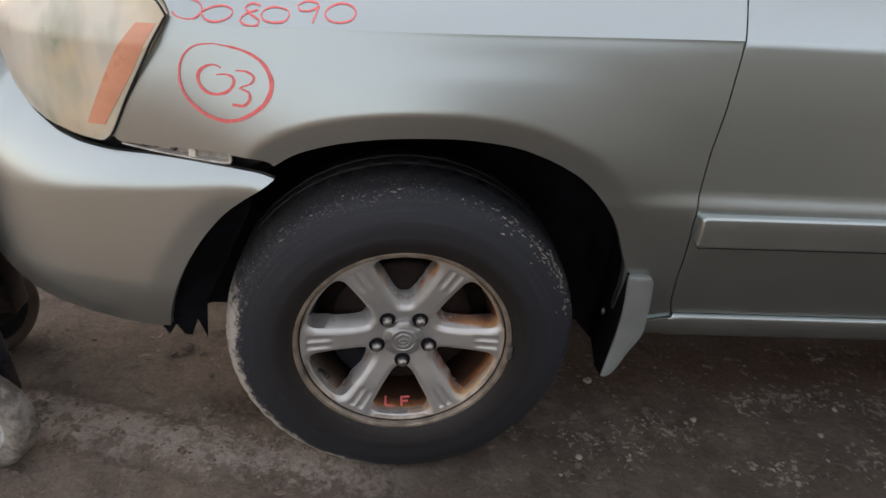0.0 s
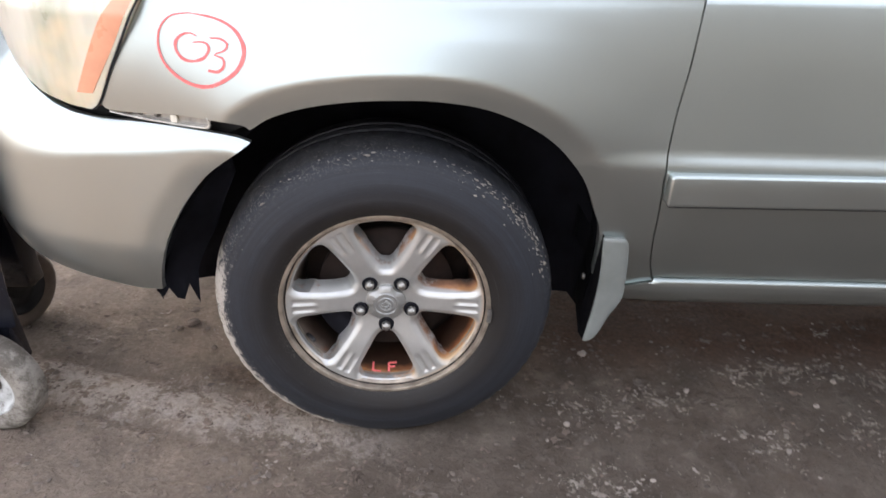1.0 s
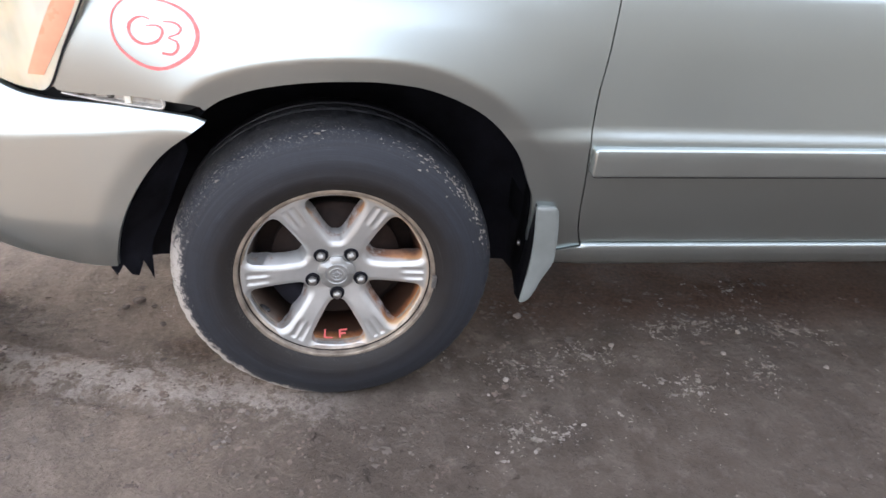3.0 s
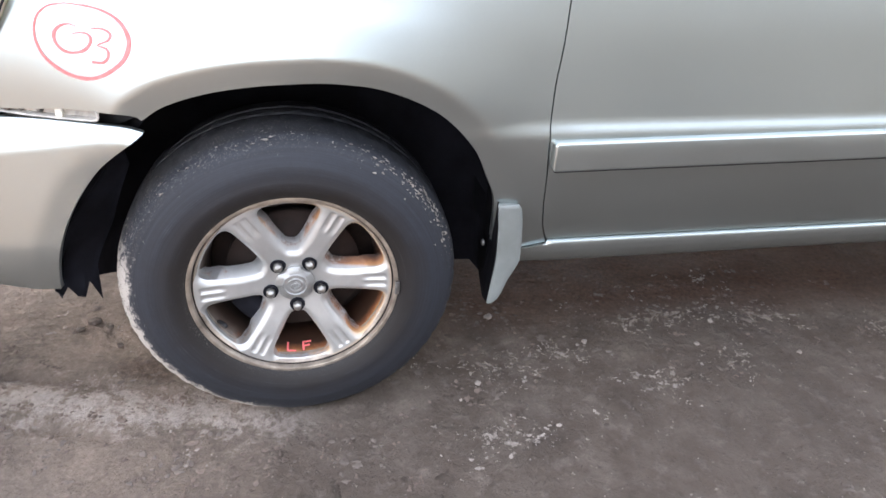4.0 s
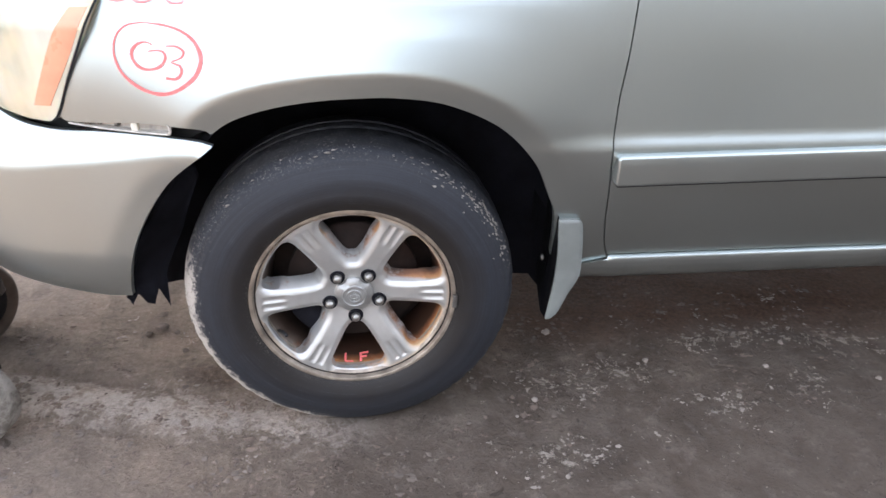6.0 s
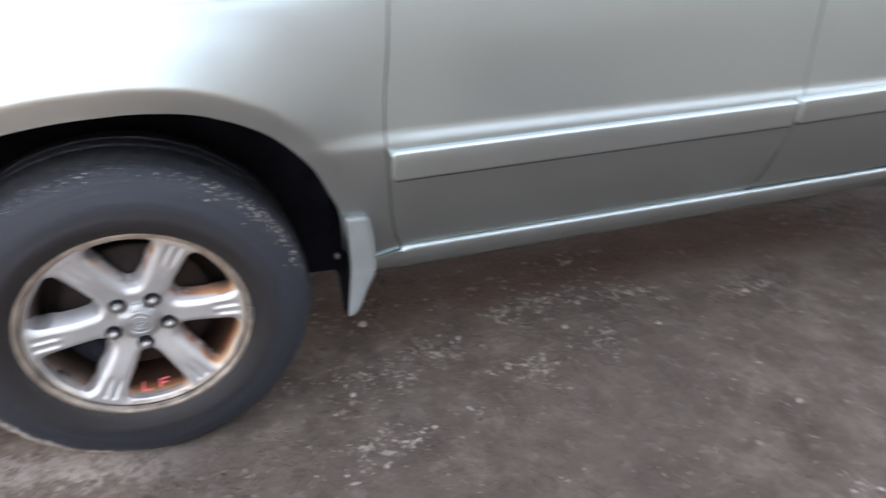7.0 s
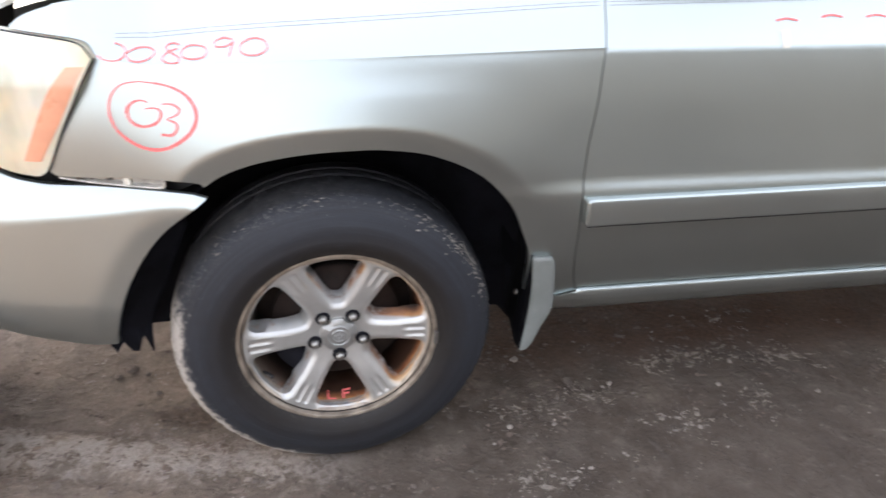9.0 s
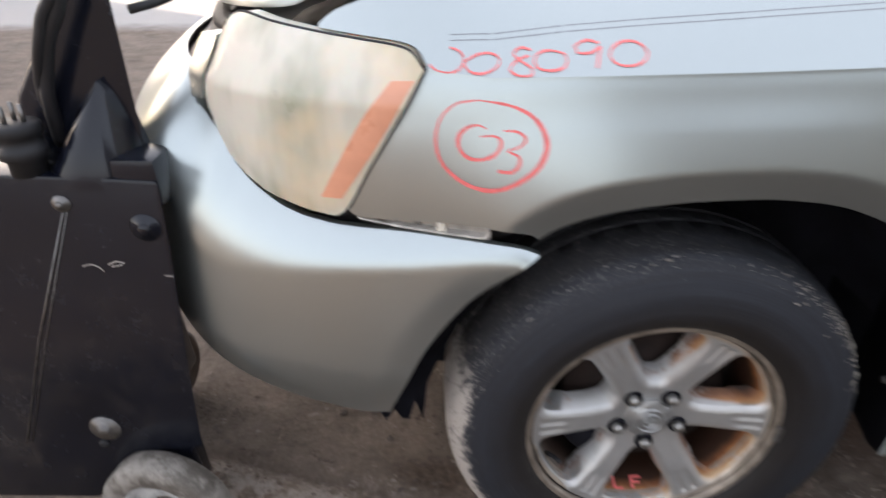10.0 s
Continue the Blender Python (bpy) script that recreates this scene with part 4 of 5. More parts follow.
# bonnet and grille
def build_front():
    bm = bmesh.new()
    rows = []
    gapline = spline([(-1.30, 0.99), (-1.10, 1.0), (-0.95, 1.008), (-0.82, 1.014), (-0.72, 1.019), (-0.640, 1.027), (-0.585, 1.046), (-0.50, 1.068), (-0.455, 1.074), (-0.2, 1.096), (0.2, 1.118), (0.62, 1.130)], 0.04)
    for s, z in gapline:
        p = body_map(s, z, 0.03) + Vector((0, 0, 0.014))
        row = []
        for k in (0, 0.015, 0.06, 0.2, 0.45, 0.75, 1.0):
            y = p.y + (Y_MID - p.y) * k
            front = (float(np.interp(s, [-1.3, -0.62, -0.2, 0.62], [-0.91, -0.80, -0.40, 0.62])) - p.x) * k**0.8
            row.append(bm.verts.new((p.x + front, y, p.z + 0.006 * min(1, k / 0.015) + 0.045 * (1 - (1 - k) ** 2))))
        for k in (0.75, 0.45, 0.2, 0.06, 0.015, 0):
            v = row[[0, 0.015, 0.06, 0.2, 0.45, 0.75, 1.0].index(k)]
            row.append(bm.verts.new((v.co.x, 2 * Y_MID - v.co.y, v.co.z)))
        rows.append(row)
    for a, b in zip(rows, rows[1:]):
        for k in range(len(a) - 1):
            bm.faces.new((a[k], a[k + 1], b[k + 1], b[k]))
    edge = [e for e in bm.edges if e.is_boundary]
    r = bmesh.ops.extrude_edge_only(bm, edges=edge)
    for v in r["geom"]:
        if isinstance(v, bmesh.types.BMVert):
            v.co.z -= 0.008
    bmesh.ops.recalc_face_normals(bm, faces=bm.faces[:])
    sharp(part("bonnet", bm, PAINT, car, "silver bonnet slightly raised at the wing"), 40)
    # dark engine bay below the open seam
    bm = bmesh.new()
    rows = []
    for s in np.linspace(-0.95, 0.55, 40):
        z = float(np.interp(s, [-0.95, -0.64, -0.2, 0.55], [0.93, 0.975, 0.985, 0.985]))
        p = body_map(max(s, -0.7), min(z, 1.0), 0.05) if s > -0.7 else body_map(s, 0.9, 0.08)
        rows.append([bm.verts.new((p.x, p.y, z - 0.02)), bm.verts.new((p.x, Y_MID, z - 0.02))])
    for a, b in zip(rows, rows[1:]):
        bm.faces.new((a[0], a[1], b[1], b[0]))
    part("engine_bay", bm, GAPDARK, car)
    # grille surround beside the lamp, and the grille bars
    grille = new("grille")
    grille.parent = car
    g_out = spline([(-0.760, 0.992), (-0.762, 0.962), (-0.784, 0.898)], 0.012) + spline([(-0.838, 0.892), (-0.824, 0.95), (-0.812, 0.990)], 0.012)

    def strip_map(s, z, e=0.0):
        x, y, nx, ny = on_plan(s)
        d = lamp_depth(s, z) - 0.004 + e
        return Vector((x + nx * d, y + ny * d, z))

    panel("grille_surround", g_out, strip_map, PAINT, grille, 0.012, 0.03)
    for i in range(4):
        bm = bmesh.new()
        rows = []
        for s in np.linspace(-1.44, -0.88, 24):
            rows.append([bm.verts.new(body_map(s, 0.885 + 0.03 * i + dz, dd)) for dz, dd in ((0, 0.06), (0.002, 0.035), (0.016, 0.035), (0.018, 0.06))])
        for a, b in zip(rows, rows[1:]):
            for k in range(3):
                bm.faces.new((a[k], a[k + 1], b[k + 1], b[k]))
        part("grille_bar", bm, BLACK, grille)
    bm = bmesh.new()
    rows = [[bm.verts.new(body_map(s, z, 0.075)) for z in (0.84, 0.985)] for s in np.linspace(-1.46, -0.80, 24)]
    for a, b in zip(rows, rows[1:]):
        bm.faces.new((a[0], a[1], b[1], b[0]))
    part("backing", bm, GAPDARK, grille)


build_front()


# wheel wells and underbody
def build_well(cx, curve, front):
    bm = bmesh.new()
    rows = []
    for s, z in curve[::3]:
        low = 0.035 if front and s > 0.3 and z < 0.5 else 0.0
        rim = max(-0.032 if not front else -0.025, body_map(s, z, 0.008).y if front and s > -0.22 else -1)
        drop = 0.085 * ease((0.46 - z) / 0.16) if front and s > 0.3 else 0.16 * ease((0.62 - z) / 0.2) if front and s < -0.3 else 0.0
        rows.append([bm.verts.new((s + (s - cx) * k1, max(y, low + y * 0.5), z + 0.012 * k2 - drop * k3)) for y, k1, k2, k3 in ((rim, 0.0, 0.0, 0), (max(0.0, rim + 0.02), 0.03, 1.0, 0), (0.08, 0.05, 1.5, 0.2), (0.34, 0.05, 1.0, 1))])
    for a, b in zip(rows, rows[1:]):
        for k in range(3):
            bm.faces.new((a[k], a[k + 1], b[k + 1], b[k]))
    hub = [bm.verts.new((cx, 0.34, 0.22 if front else 0.34))]
    for a, b in zip(rows, rows[1:]):
        bm.faces.new((a[3], hub[0], b[3]))
    part("wheel_well", bm, LINER, car, "black dusty wheel-well liner")


FULL_ARCH = spline([(-0.462, 0.36), (-0.445, 0.43), (-0.395, 0.545), (-0.32, 0.645)], 0.02) + [np.array(p) for p in ARCH] + [np.array((0.438, z)) for z in np.arange(0.40, 0.262, -0.008)]
build_well(0.0, FULL_ARCH, True)
build_well(2.715, [p for p in REAR_ARCH if p[1] > 0.60], False)


def build_torn_liner():
    """A torn flap of liner hanging behind the bumper's lower corner."""
    bm = bmesh.new()
    rows = []
    for i, z in enumerate(np.linspace(0.66, 0.392, 12)):
        k = i / 11
        a = float(np.interp(z, [0.395, 0.45, 0.538, 0.635], [-0.466, -0.444, -0.398, -0.322]))
        wid = 0.030 + 0.04 * min(1, k * 2)
        row = []
        for j in range(7):
            f = j / 6
            dz = 0.0 if i < 11 else -0.045 * abs(math.sin(f * 7 + 0.6)) * (0.4 + f)
            row.append(bm.verts.new((a - 0.005 + wid * f, -0.02 + 0.05 * f + 0.01 * math.sin(9 * k + 3 * f), z + dz)))
        rows.append(row)
    for a, b in zip(rows, rows[1:]):
        for k in range(6):
            bm.faces.new((a[k], a[k + 1], b[k + 1], b[k]))
    bmesh.ops.solidify(bm, geom=bm.faces[:], thickness=0.003)
    part("torn_liner", bm, LINER, car, "torn black plastic liner edge")


build_torn_liner()


def build_underbody():
    for name, dims in (("floor_pan", (0.55, 2.2, 0.16, 1.57, 0.37, 0.60)), ("engine_block", (-0.60, 0.55, 0.36, 1.37, 0.30, 0.93)), ("boot_floor", (2.2, 3.45, 0.36, 1.37, 0.34, 0.95)), ("front_bulkhead", (0.46, 0.52, 0.10, 0.4, 0.34, 0.95)), ("rear_bulkhead", (2.16, 2.22, 0.10, 0.4, 0.34, 0.95))):
        bm = bmesh.new()
        box(bm, *dims, 0.02)
        part(name, bm, LINER, car, "", smooth=False)


build_underbody()


def build_flap():
    """The moulded mud flap behind the front wheel."""
    outer = spline([(0.435, 0.531), (0.469, 0.531), (0.482, 0.527), (0.488, 0.517)], 0.006) + spline([(0.493, 0.481), (0.498, 0.426), (0.499, 0.384), (0.488, 0.354), (0.475, 0.329), (0.465, 0.302), (0.454, 0.279), (0.441, 0.267), (0.430, 0.266)], 0.012) + spline([(0.429, 0.272), (0.432, 0.296), (0.437, 0.333), (0.442, 0.380), (0.442, 0.430), (0.438, 0.490), (0.435, 0.527)], 0.02)

    def flap_map(s, z, extra=0.0):
        d = float(np.interp(z, [0.25, 0.33, 0.40, 0.47, 0.53], [0.072, 0.071, 0.066, 0.056, 0.050])) + 0.10 * max(0, s - 0.470)
        edge = float(np.min(np.hypot(E[:, 0] - s, E[:, 1] - z)))
        return Vector((s + 0.004, -0.055 + d - 0.004 * min(1, edge / 0.006) ** 0.6 + extra, z - 0.0075))

    E = np.array(spline(outer, 0.001))
    panel("mud_flap", outer, flap_map, FLAP, car, 0.006, 0.018, "grey-green plastic mud flap")
    bm = bmesh.new()
    rows = []
    for z in np.linspace(0.53, 0.262, 14):
        y0 = flap_map(0.44, z, 0.004).y
        x = float(np.interp(z, [0.262, 0.296, 0.333, 0.38, 0.43, 0.49, 0.53], [0.428, 0.432, 0.437, 0.441, 0.441, 0.438, 0.435])) + 0.004
        rows.append([bm.verts.new((x, y0, z)), bm.verts.new((x - 0.004, y0 + 0.03, z)), bm.verts.new((x + 0.012, y0 + 0.17, z + 0.02))])
    for a, b in zip(rows, rows[1:]):
        for k in (0, 1):
            bm.faces.new((a[k], a[k + 1], b[k + 1], b[k]))
    bmesh.ops.solidify(bm, geom=bm.faces[:], thickness=0.004)
    part("mud_flap_back", bm, LINER, car, "black inner face of the mud flap")
    bm = bmesh.new()
    bmesh.ops.create_uvsphere(bm, u_segments=10, v_segments=6, radius=0.008, matrix=Matrix.Translation((0.425, 0.06, 0.40)) @ Matrix.Diagonal((0.6, 1, 1, 1)))
    part("screw", bm, STEEL, car)


build_flap()

# ---------------------------------------------------------------- wheels
def rim_sector():
    """One sixth of the wheel face in its plane: a spoke between two windows."""
    half = radians(30)
    u = np.array([math.sin(half), math.cos(half)])
    w_out, r_ring = 0.2005, 0.208
    side = spline([(0.039, 0.0675), (0.0325, 0.0710), (0.0278, 0.0785), (0.0262, 0.092), (0.0264, 0.120), (0.0278, 0.145), (0.0298, 0.166), (0.0325, 0.181), (0.0390, 0.1905), (0.0520, 0.1928), (0.0740, 0.1862), (w_out * u[0], w_out * u[1])], 0.005)
    arc = [np.array([r_ring * math.sin(a), r_ring * math.cos(a)]) for a in np.linspace(half, -half, 15)]
    left = [np.array([-p[0], p[1]]) for p in side][::-1]
    return [np.array([0.0, 0.0])] + side + arc + left, np.array(side)


def build_rim_face():
    outline, side = rim_sector()
    edge = np.concatenate([side[:-1] + (side[1:] - side[:-1]) * k for k in np.arange(0, 1, 0.125)])
    edge = np.concatenate([edge, edge * np.array([-1, 1])])
    edge = edge[np.hypot(edge[:, 0], edge[:, 1]) > 0.074]
    bm = bmesh.new()
    bm.faces.new([bm.verts.new((float(a), float(b), 0)) for a, b in outline])
    for axis, lim in ((0, 0.11), (1, 0.21)):
        for at in np.arange(-lim + 0.001, lim, 0.002):
            co, no = [0, 0, 0], [0, 0, 0]
            co[axis], no[axis] = at, 1
            bmesh.ops.bisect_plane(bm, geom=bm.verts[:] + bm.edges[:] + bm.faces[:], plane_co=co, plane_no=no, dist=1e-5)
    bmesh.ops.triangulate(bm, faces=[f for f in bm.faces if len(f.verts) > 4])
    win = [e for e in bm.edges if e.is_boundary and all(float(np.min(np.hypot(edge[:, 0] - v.co.x, edge[:, 1] - v.co.y))) < 0.0022 for v in e.verts)]
    r = bmesh.ops.extrude_edge_only(bm, edges=win)
    back = {v for v in r["geom"] if isinstance(v, bmesh.types.BMVert)}

    def height(a, b):
        rr = math.hypot(a, b)
        h = float(np.interp(rr, [0, 0.05, 0.075, 0.11, 0.15, 0.185, 0.197, 0.206], [-0.017, -0.015, -0.011, -0.004, 0.002, 0.006, 0.0075, 0.008]))
        d = float(np.min(np.hypot(edge[:, 0] - a, edge[:, 1] - b)))
        h -= 0.0085 * max(0, 1 - d / 0.0145) ** 2
        if b > 0.135 and abs(a) < 0.022:     # two rounded slots at the outer end of the spoke
            for off in (-0.0092, 0.0092):
                h -= 0.0030 * ease((0.0085 - abs(a - off)) / 0.006) * ease((b - 0.137) / 0.024) * ease((0.1985 - b) / 0.006)
        return h

    for v in bm.verts:
        a, b = v.co.x, v.co.y
        h = height(a, b)
        if v in back:
            rr = math.hypot(a, b)
            k = 0.74 + 0.26 * ease((rr - 0.160) / 0.025)
            ca = math.copysign(0.065, a)
            a, b = ca + (a - ca) * k, 0.1126 + (b - 0.1126) * k
        v.co = Vector((a, -(h - ((0.036 + 0.014 * ease((rr - 0.155) / 0.025)) if v in back else 0)), b))
    me_parts = bmesh.new()
    tmp = bpy.data.meshes.new("sector")
    bm.to_mesh(tmp)
    bm.free()
    for i in range(6):
        n0 = len(me_parts.verts)
        me_parts.from_mesh(tmp)
        me_parts.verts.ensure_lookup_table()
        bmesh.ops.rotate(me_parts, verts=me_parts.verts[n0:], cent=(0, 0, 0), matrix=Matrix.Rotation(radians(30 + 60 * i), 3, "Y"))
    bpy.data.meshes.remove(tmp)
    bmesh.ops.remove_doubles(me_parts, verts=me_parts.verts[:], dist=0.0002)
    bmesh.ops.recalc_face_normals(me_parts, faces=me_parts.faces[:])
    return me_parts


def ring_noise(i, n, f, seed):
    a = 2 * math.pi * i / n
    return noise.noise((math.cos(a) * f, math.sin(a) * f, seed))


def build_tyre_mesh(flat):
    seg = 300
    prof = [(0.200, 0.040), (0.206, 0.000), (0.213, -0.010), (0.222, -0.019), (0.232, -0.028), (0.250, -0.0355), (0.262, -0.0380), (0.2635, -0.0376), (0.280, -0.0385), (0.296, -0.0370), (0.2975, -0.0362), (0.314, -0.0318),
            (0.327, -0.0255), (0.3375, -0.0180), (0.3455, -0.0095), (0.3510, 0.000), (0.3555, 0.014), (0.3580, 0.032), (0.3584, 0.035), (0.3588, 0.042), (0.359, 0.045), (0.360, 0.075), (0.357, 0.077), (0.357, 0.085), (0.360, 0.087),
            (0.360, 0.115), (0.354, 0.117), (0.354, 0.125), (0.359, 0.127), (0.357, 0.165), (0.350, 0.182), (0.335, 0.198), (0.29, 0.21), (0.22, 0.190), (0.206, 0.175)]

    def wear(r, y, i, j):
        if 13 <= j <= 17 and i % 6 < 2:
            r -= 0.0006 if j == 13 else 0.0018 + 0.0012 * ring_noise(i, seg, 14, 2.0)
        if 17 <= j <= 29 and (i + j * 2) % 7 == 0:
            r -= 0.0015
        return r + 0.0008 * ring_noise(i, seg, 9, j * 0.3)

    bm = bmesh.new()
    lathe(bm, prof, seg, fn=wear)
    for v in bm.verts:
        if v.co.z < -flat:
            over = -flat - v.co.z
            v.co.z = -flat + over * 0.06
            v.co.y += -0.35 * over if v.co.y < 0.08 else 0.35 * over
    return bm


wheel_meshes = {}


def build_wheel(at, steer, flat, left=True, marked=False, camber=0.0):
    wheel = new("wheel")
    wheel.parent = car
    wheel.matrix_basis = pose(*at, camber, 0, steer if left else 180 + steer)
    tagged(wheel, "worn tyre on a rust-stained six-spoke alloy rim")

    def shared(name, maker, material, label="", crisp=0):
        if name in wheel_meshes:
            ob = new(name, wheel_meshes[name])
            ob.parent = wheel
            if label:
                tagged(ob, label)
        else:
            ob = part(name, maker(), material, wheel, label)
            if crisp:
                sharp(ob, crisp)
            wheel_meshes[name] = ob.data
        return ob

    sharp(part("tyre", build_tyre_mesh(flat), TYRE if at[0] < 1 else REAR_TYRE, wheel, "worn black tyre crusted with dried mud" if at[0] < 1 else "worn black tyre stained brown"), 50)
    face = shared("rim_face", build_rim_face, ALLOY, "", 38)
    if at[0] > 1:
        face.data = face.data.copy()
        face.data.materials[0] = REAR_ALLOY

    def lip():
        bm = bmesh.new()
        lathe(bm, [(0.199, 0.020), (0.203, -0.003), (0.2065, -0.0078), (0.2085, -0.0078), (0.2095, -0.0045), (0.2115, -0.0045), (0.2125, -0.0150), (0.2140, -0.0188), (0.2175, -0.0205), (0.2215, -0.020), (0.2225, -0.016), (0.221, -0.010), (0.214, -0.004)], 128)
        return bm

    def barrel():
        bm = bmesh.new()
        lathe(bm, [(0.206, -0.002), (0.201, 0.012), (0.197, 0.03), (0.188, 0.06), (0.183, 0.12), (0.195, 0.165), (0.21, 0.17)], 96)
        return bm

    def disc():
        bm = bmesh.new()
        lathe(bm, [(0.0, 0.045), (0.075, 0.045), (0.078, 0.066), (0.148, 0.066), (0.148, 0.09), (0.08, 0.10), (0.183, 0.112), (0.184, 0.13)], 64)
        return bm

    shared("rim_lip", lip, LIP, "stained rim lip", 40)
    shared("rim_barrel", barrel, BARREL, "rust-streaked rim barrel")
    shared("brake_disc", disc, RUSTDISC, "dark rusty brake disc")

    def caliper():
        bm = bmesh.new()
        rows = []
        for a in range(200, 257, 4):
            m = Matrix.Rotation(radians(-a), 4, "Y")
            rows.append([bm.verts.new(m @ Vector(c)) for c in ((0.10, 0.05, 0), (0.115, 0.040, 0), (0.15, 0.042, 0), (0.158, 0.055, 0), (0.158, 0.10, 0), (0.10, 0.10, 0))])
        for p, q in zip(rows, rows[1:]):
            for i in range(6):
                bm.faces.new((p[i], p[(i + 1) % 6], q[(i + 1) % 6], q[i]))
        bm.faces.new(rows[0])
        bm.faces.new(rows[-1][::-1])
        bmesh.ops.recalc_face_normals(bm, faces=bm.faces[:])
        return bm

    shared("brake_caliper", caliper, LINER)

    def cap():
        bm = bmesh.new()
        lathe(bm, [(0.0, -0.0105), (0.012, -0.0105), (0.0135, -0.0125), (0.0165, -0.0125), (0.018, -0.0105), (0.0225, -0.0100), (0.024, -0.0118), (0.026, -0.0115), (0.028, -0.0085), (0.038, -0.0065), (0.0425, -0.003), (0.043, 0.004)], 60,
              fn=lambda r, y, i, j: r * (1 - 0.13 * max(0, math.cos(5 * (2 * math.pi * i / 60) - 5 * radians(-90)))) if j >= 9 else r)
        for rot in (0, 90):
            t = ring_points(0, 0, 0.010, 0.005, 0, 360, 20)
            pts = [(a, -0.0115, b) if rot == 0 else (b, -0.0115, a) for a, b in t]
            tube(bm, pts, 0.0014, 6)
        return bm

    shared("center_cap", cap, CAP, "silver centre cap with an oval emblem", 40).location = (0, 0.0125, 0)

    def nut():
        bm = bmesh.new()
        lathe(bm, [(0.0, -0.0165), (0.005, -0.016), (0.0088, -0.013), (0.0100, -0.007), (0.0108, 0.004), (0.0125, 0.006)], 24, fn=lambda r, y, i, j: r * (0.93 if i % 4 == 0 else 1.0))
        return bm

    def pocket():
        bm = bmesh.new()
        lathe(bm, [(0.0, -0.0022), (0.0140, -0.0024), (0.0155, -0.0040), (0.0170, 0.002)], 24)
        return bm

    for a in (270, 342, 54, 126, 198):
        x, z = 0.05715 * math.cos(radians(a)), 0.05715 * math.sin(radians(a))
        for nm, mk, mt in (("lug_nut", nut, NUT), ("nut_pocket", pocket, LINER)):
            ob = shared(nm, mk, mt)
            ob.location = (x, 0.0125, z)
    if marked:
        # LF painted on the barrel, at its lowest
        def on_barrel(a, w, lift=0.0):
            r = float(np.interp(w, [0.012, 0.03, 0.06, 0.12], [0.201, 0.197, 0.188, 0.183])) - 0.0012
            t = a / 0.2
            return Vector((r * math.sin(t), w, -r * math.cos(t)))

        bm = bmesh.new()
        for st in ([(-0.033, 0.046), (-0.033, 0.022)], [(-0.033, 0.023), (-0.014, 0.023)]):
            ribbon(bm, st, 0.0060, on_barrel)
        part("paint_marking", bm, RED, wheel, "red hand-written L")
        bm = bmesh.new()
        for st in ([(0.004, 0.046), (0.004, 0.022)], [(0.004, 0.045), (0.023, 0.045)], [(0.004, 0.035), (0.019, 0.035)]):
            ribbon(bm, st, 0.0060, on_barrel)
        part("paint_marking", bm, RED, wheel, "red hand-written F")
        bm = bmesh.new()
        a = radians(208)
        tube(bm, [(0.196 * math.cos(a), 0.022, 0.196 * math.sin(a)), (0.186 * math.cos(a), 0.010, 0.186 * math.sin(a)), (0.178 * math.cos(a), -0.004, 0.178 * math.sin(a)), (0.174 * math.cos(a), -0.012, 0.174 * math.sin(a))], 0.0042, 10)
        part("valve_stem", bm, BLACK, wheel, "black rubber valve stem")
        bm = bmesh.new()
        for a in range(-4, 5):
            t = radians(-3 + a * 0.9)
            box(bm, -0.005, 0.005, -0.006, 0.006, -0.0022, 0.0022, 0.0015, Matrix.Rotation(-t, 4, "Y") @ Matrix.Translation((0.2195, -0.0215, 0)))
        part("balance_weight", bm, STEEL, wheel, "clip-on grey balance weight")
        rnd = random.Random(5)
        bm = bmesh.new()

        def flake(a, y, size, long, wide):
            r = float(np.interp(y, [-0.0318, -0.0255, -0.018, -0.0095, 0.0, 0.014, 0.032], [0.314, 0.327, 0.3375, 0.3455, 0.351, 0.3555, 0.358])) + 0.0004
            lean = float(np.interp(y, [-0.03, -0.01, 0.01], [60, 40, 15]))
            m = Matrix.Rotation(-a, 4, "Y") @ Matrix.Translation((r, y, 0)) @ Matrix.Rotation(radians(lean), 4, "Z") @ Matrix.Rotation(rnd.uniform(-0.5, 0.5), 4, "X") @ Matrix.Diagonal((0.28, wide, long, 1))
            got = bmesh.ops.create_icosphere(bm, subdivisions=1, radius=size, matrix=m)
            for v in got["verts"]:
                v.co += Vector((rnd.uniform(-1, 1), rnd.uniform(-0.6, 0.6), rnd.uniform(-1, 1))) * size * 0.35

        for i in range(420):      # specks strewn over the whole upper shoulder
            a = radians(rnd.uniform(8, 190))
            if noise.noise((math.cos(a) * 6, math.sin(a) * 6, 4)) > rnd.uniform(-0.45, 0.3):
                flake(a, rnd.gauss(-0.008, 0.010), 0.0005 + 0.0016 * rnd.random() ** 3, rnd.uniform(0.6, 2.0), rnd.uniform(0.6, 1.4))
        for i in range(140):      # flakes clinging to the lugs on the trailing side
            a = radians(rnd.triangular(12, 74, 36))
            flake(a, rnd.gauss(-0.013, 0.006), rnd.uniform(0.0010, 0.0034), rnd.uniform(0.6, 2.0), rnd.uniform(0.5, 1.2))
        for a, y, size in ((95, -0.012, 0.006), (99, -0.015, 0.004), (93, -0.008, 0.004), (104, -0.013, 0.003), (133, -0.020, 0.0045), (121, -0.014, 0.0035), (124, -0.010, 0.003), (18, -0.020, 0.004), (26, -0.018, 0.004), (68, -0.006, 0.004), (110, -0.004, 0.003)):
            flake(radians(a), y, size, 1.2, 1.0)
        tagged(part("dried_mud", bm, MUD, wheel, "dried pale mud crumbs on the tyre shoulder"), kind="stuff")
    return wheel


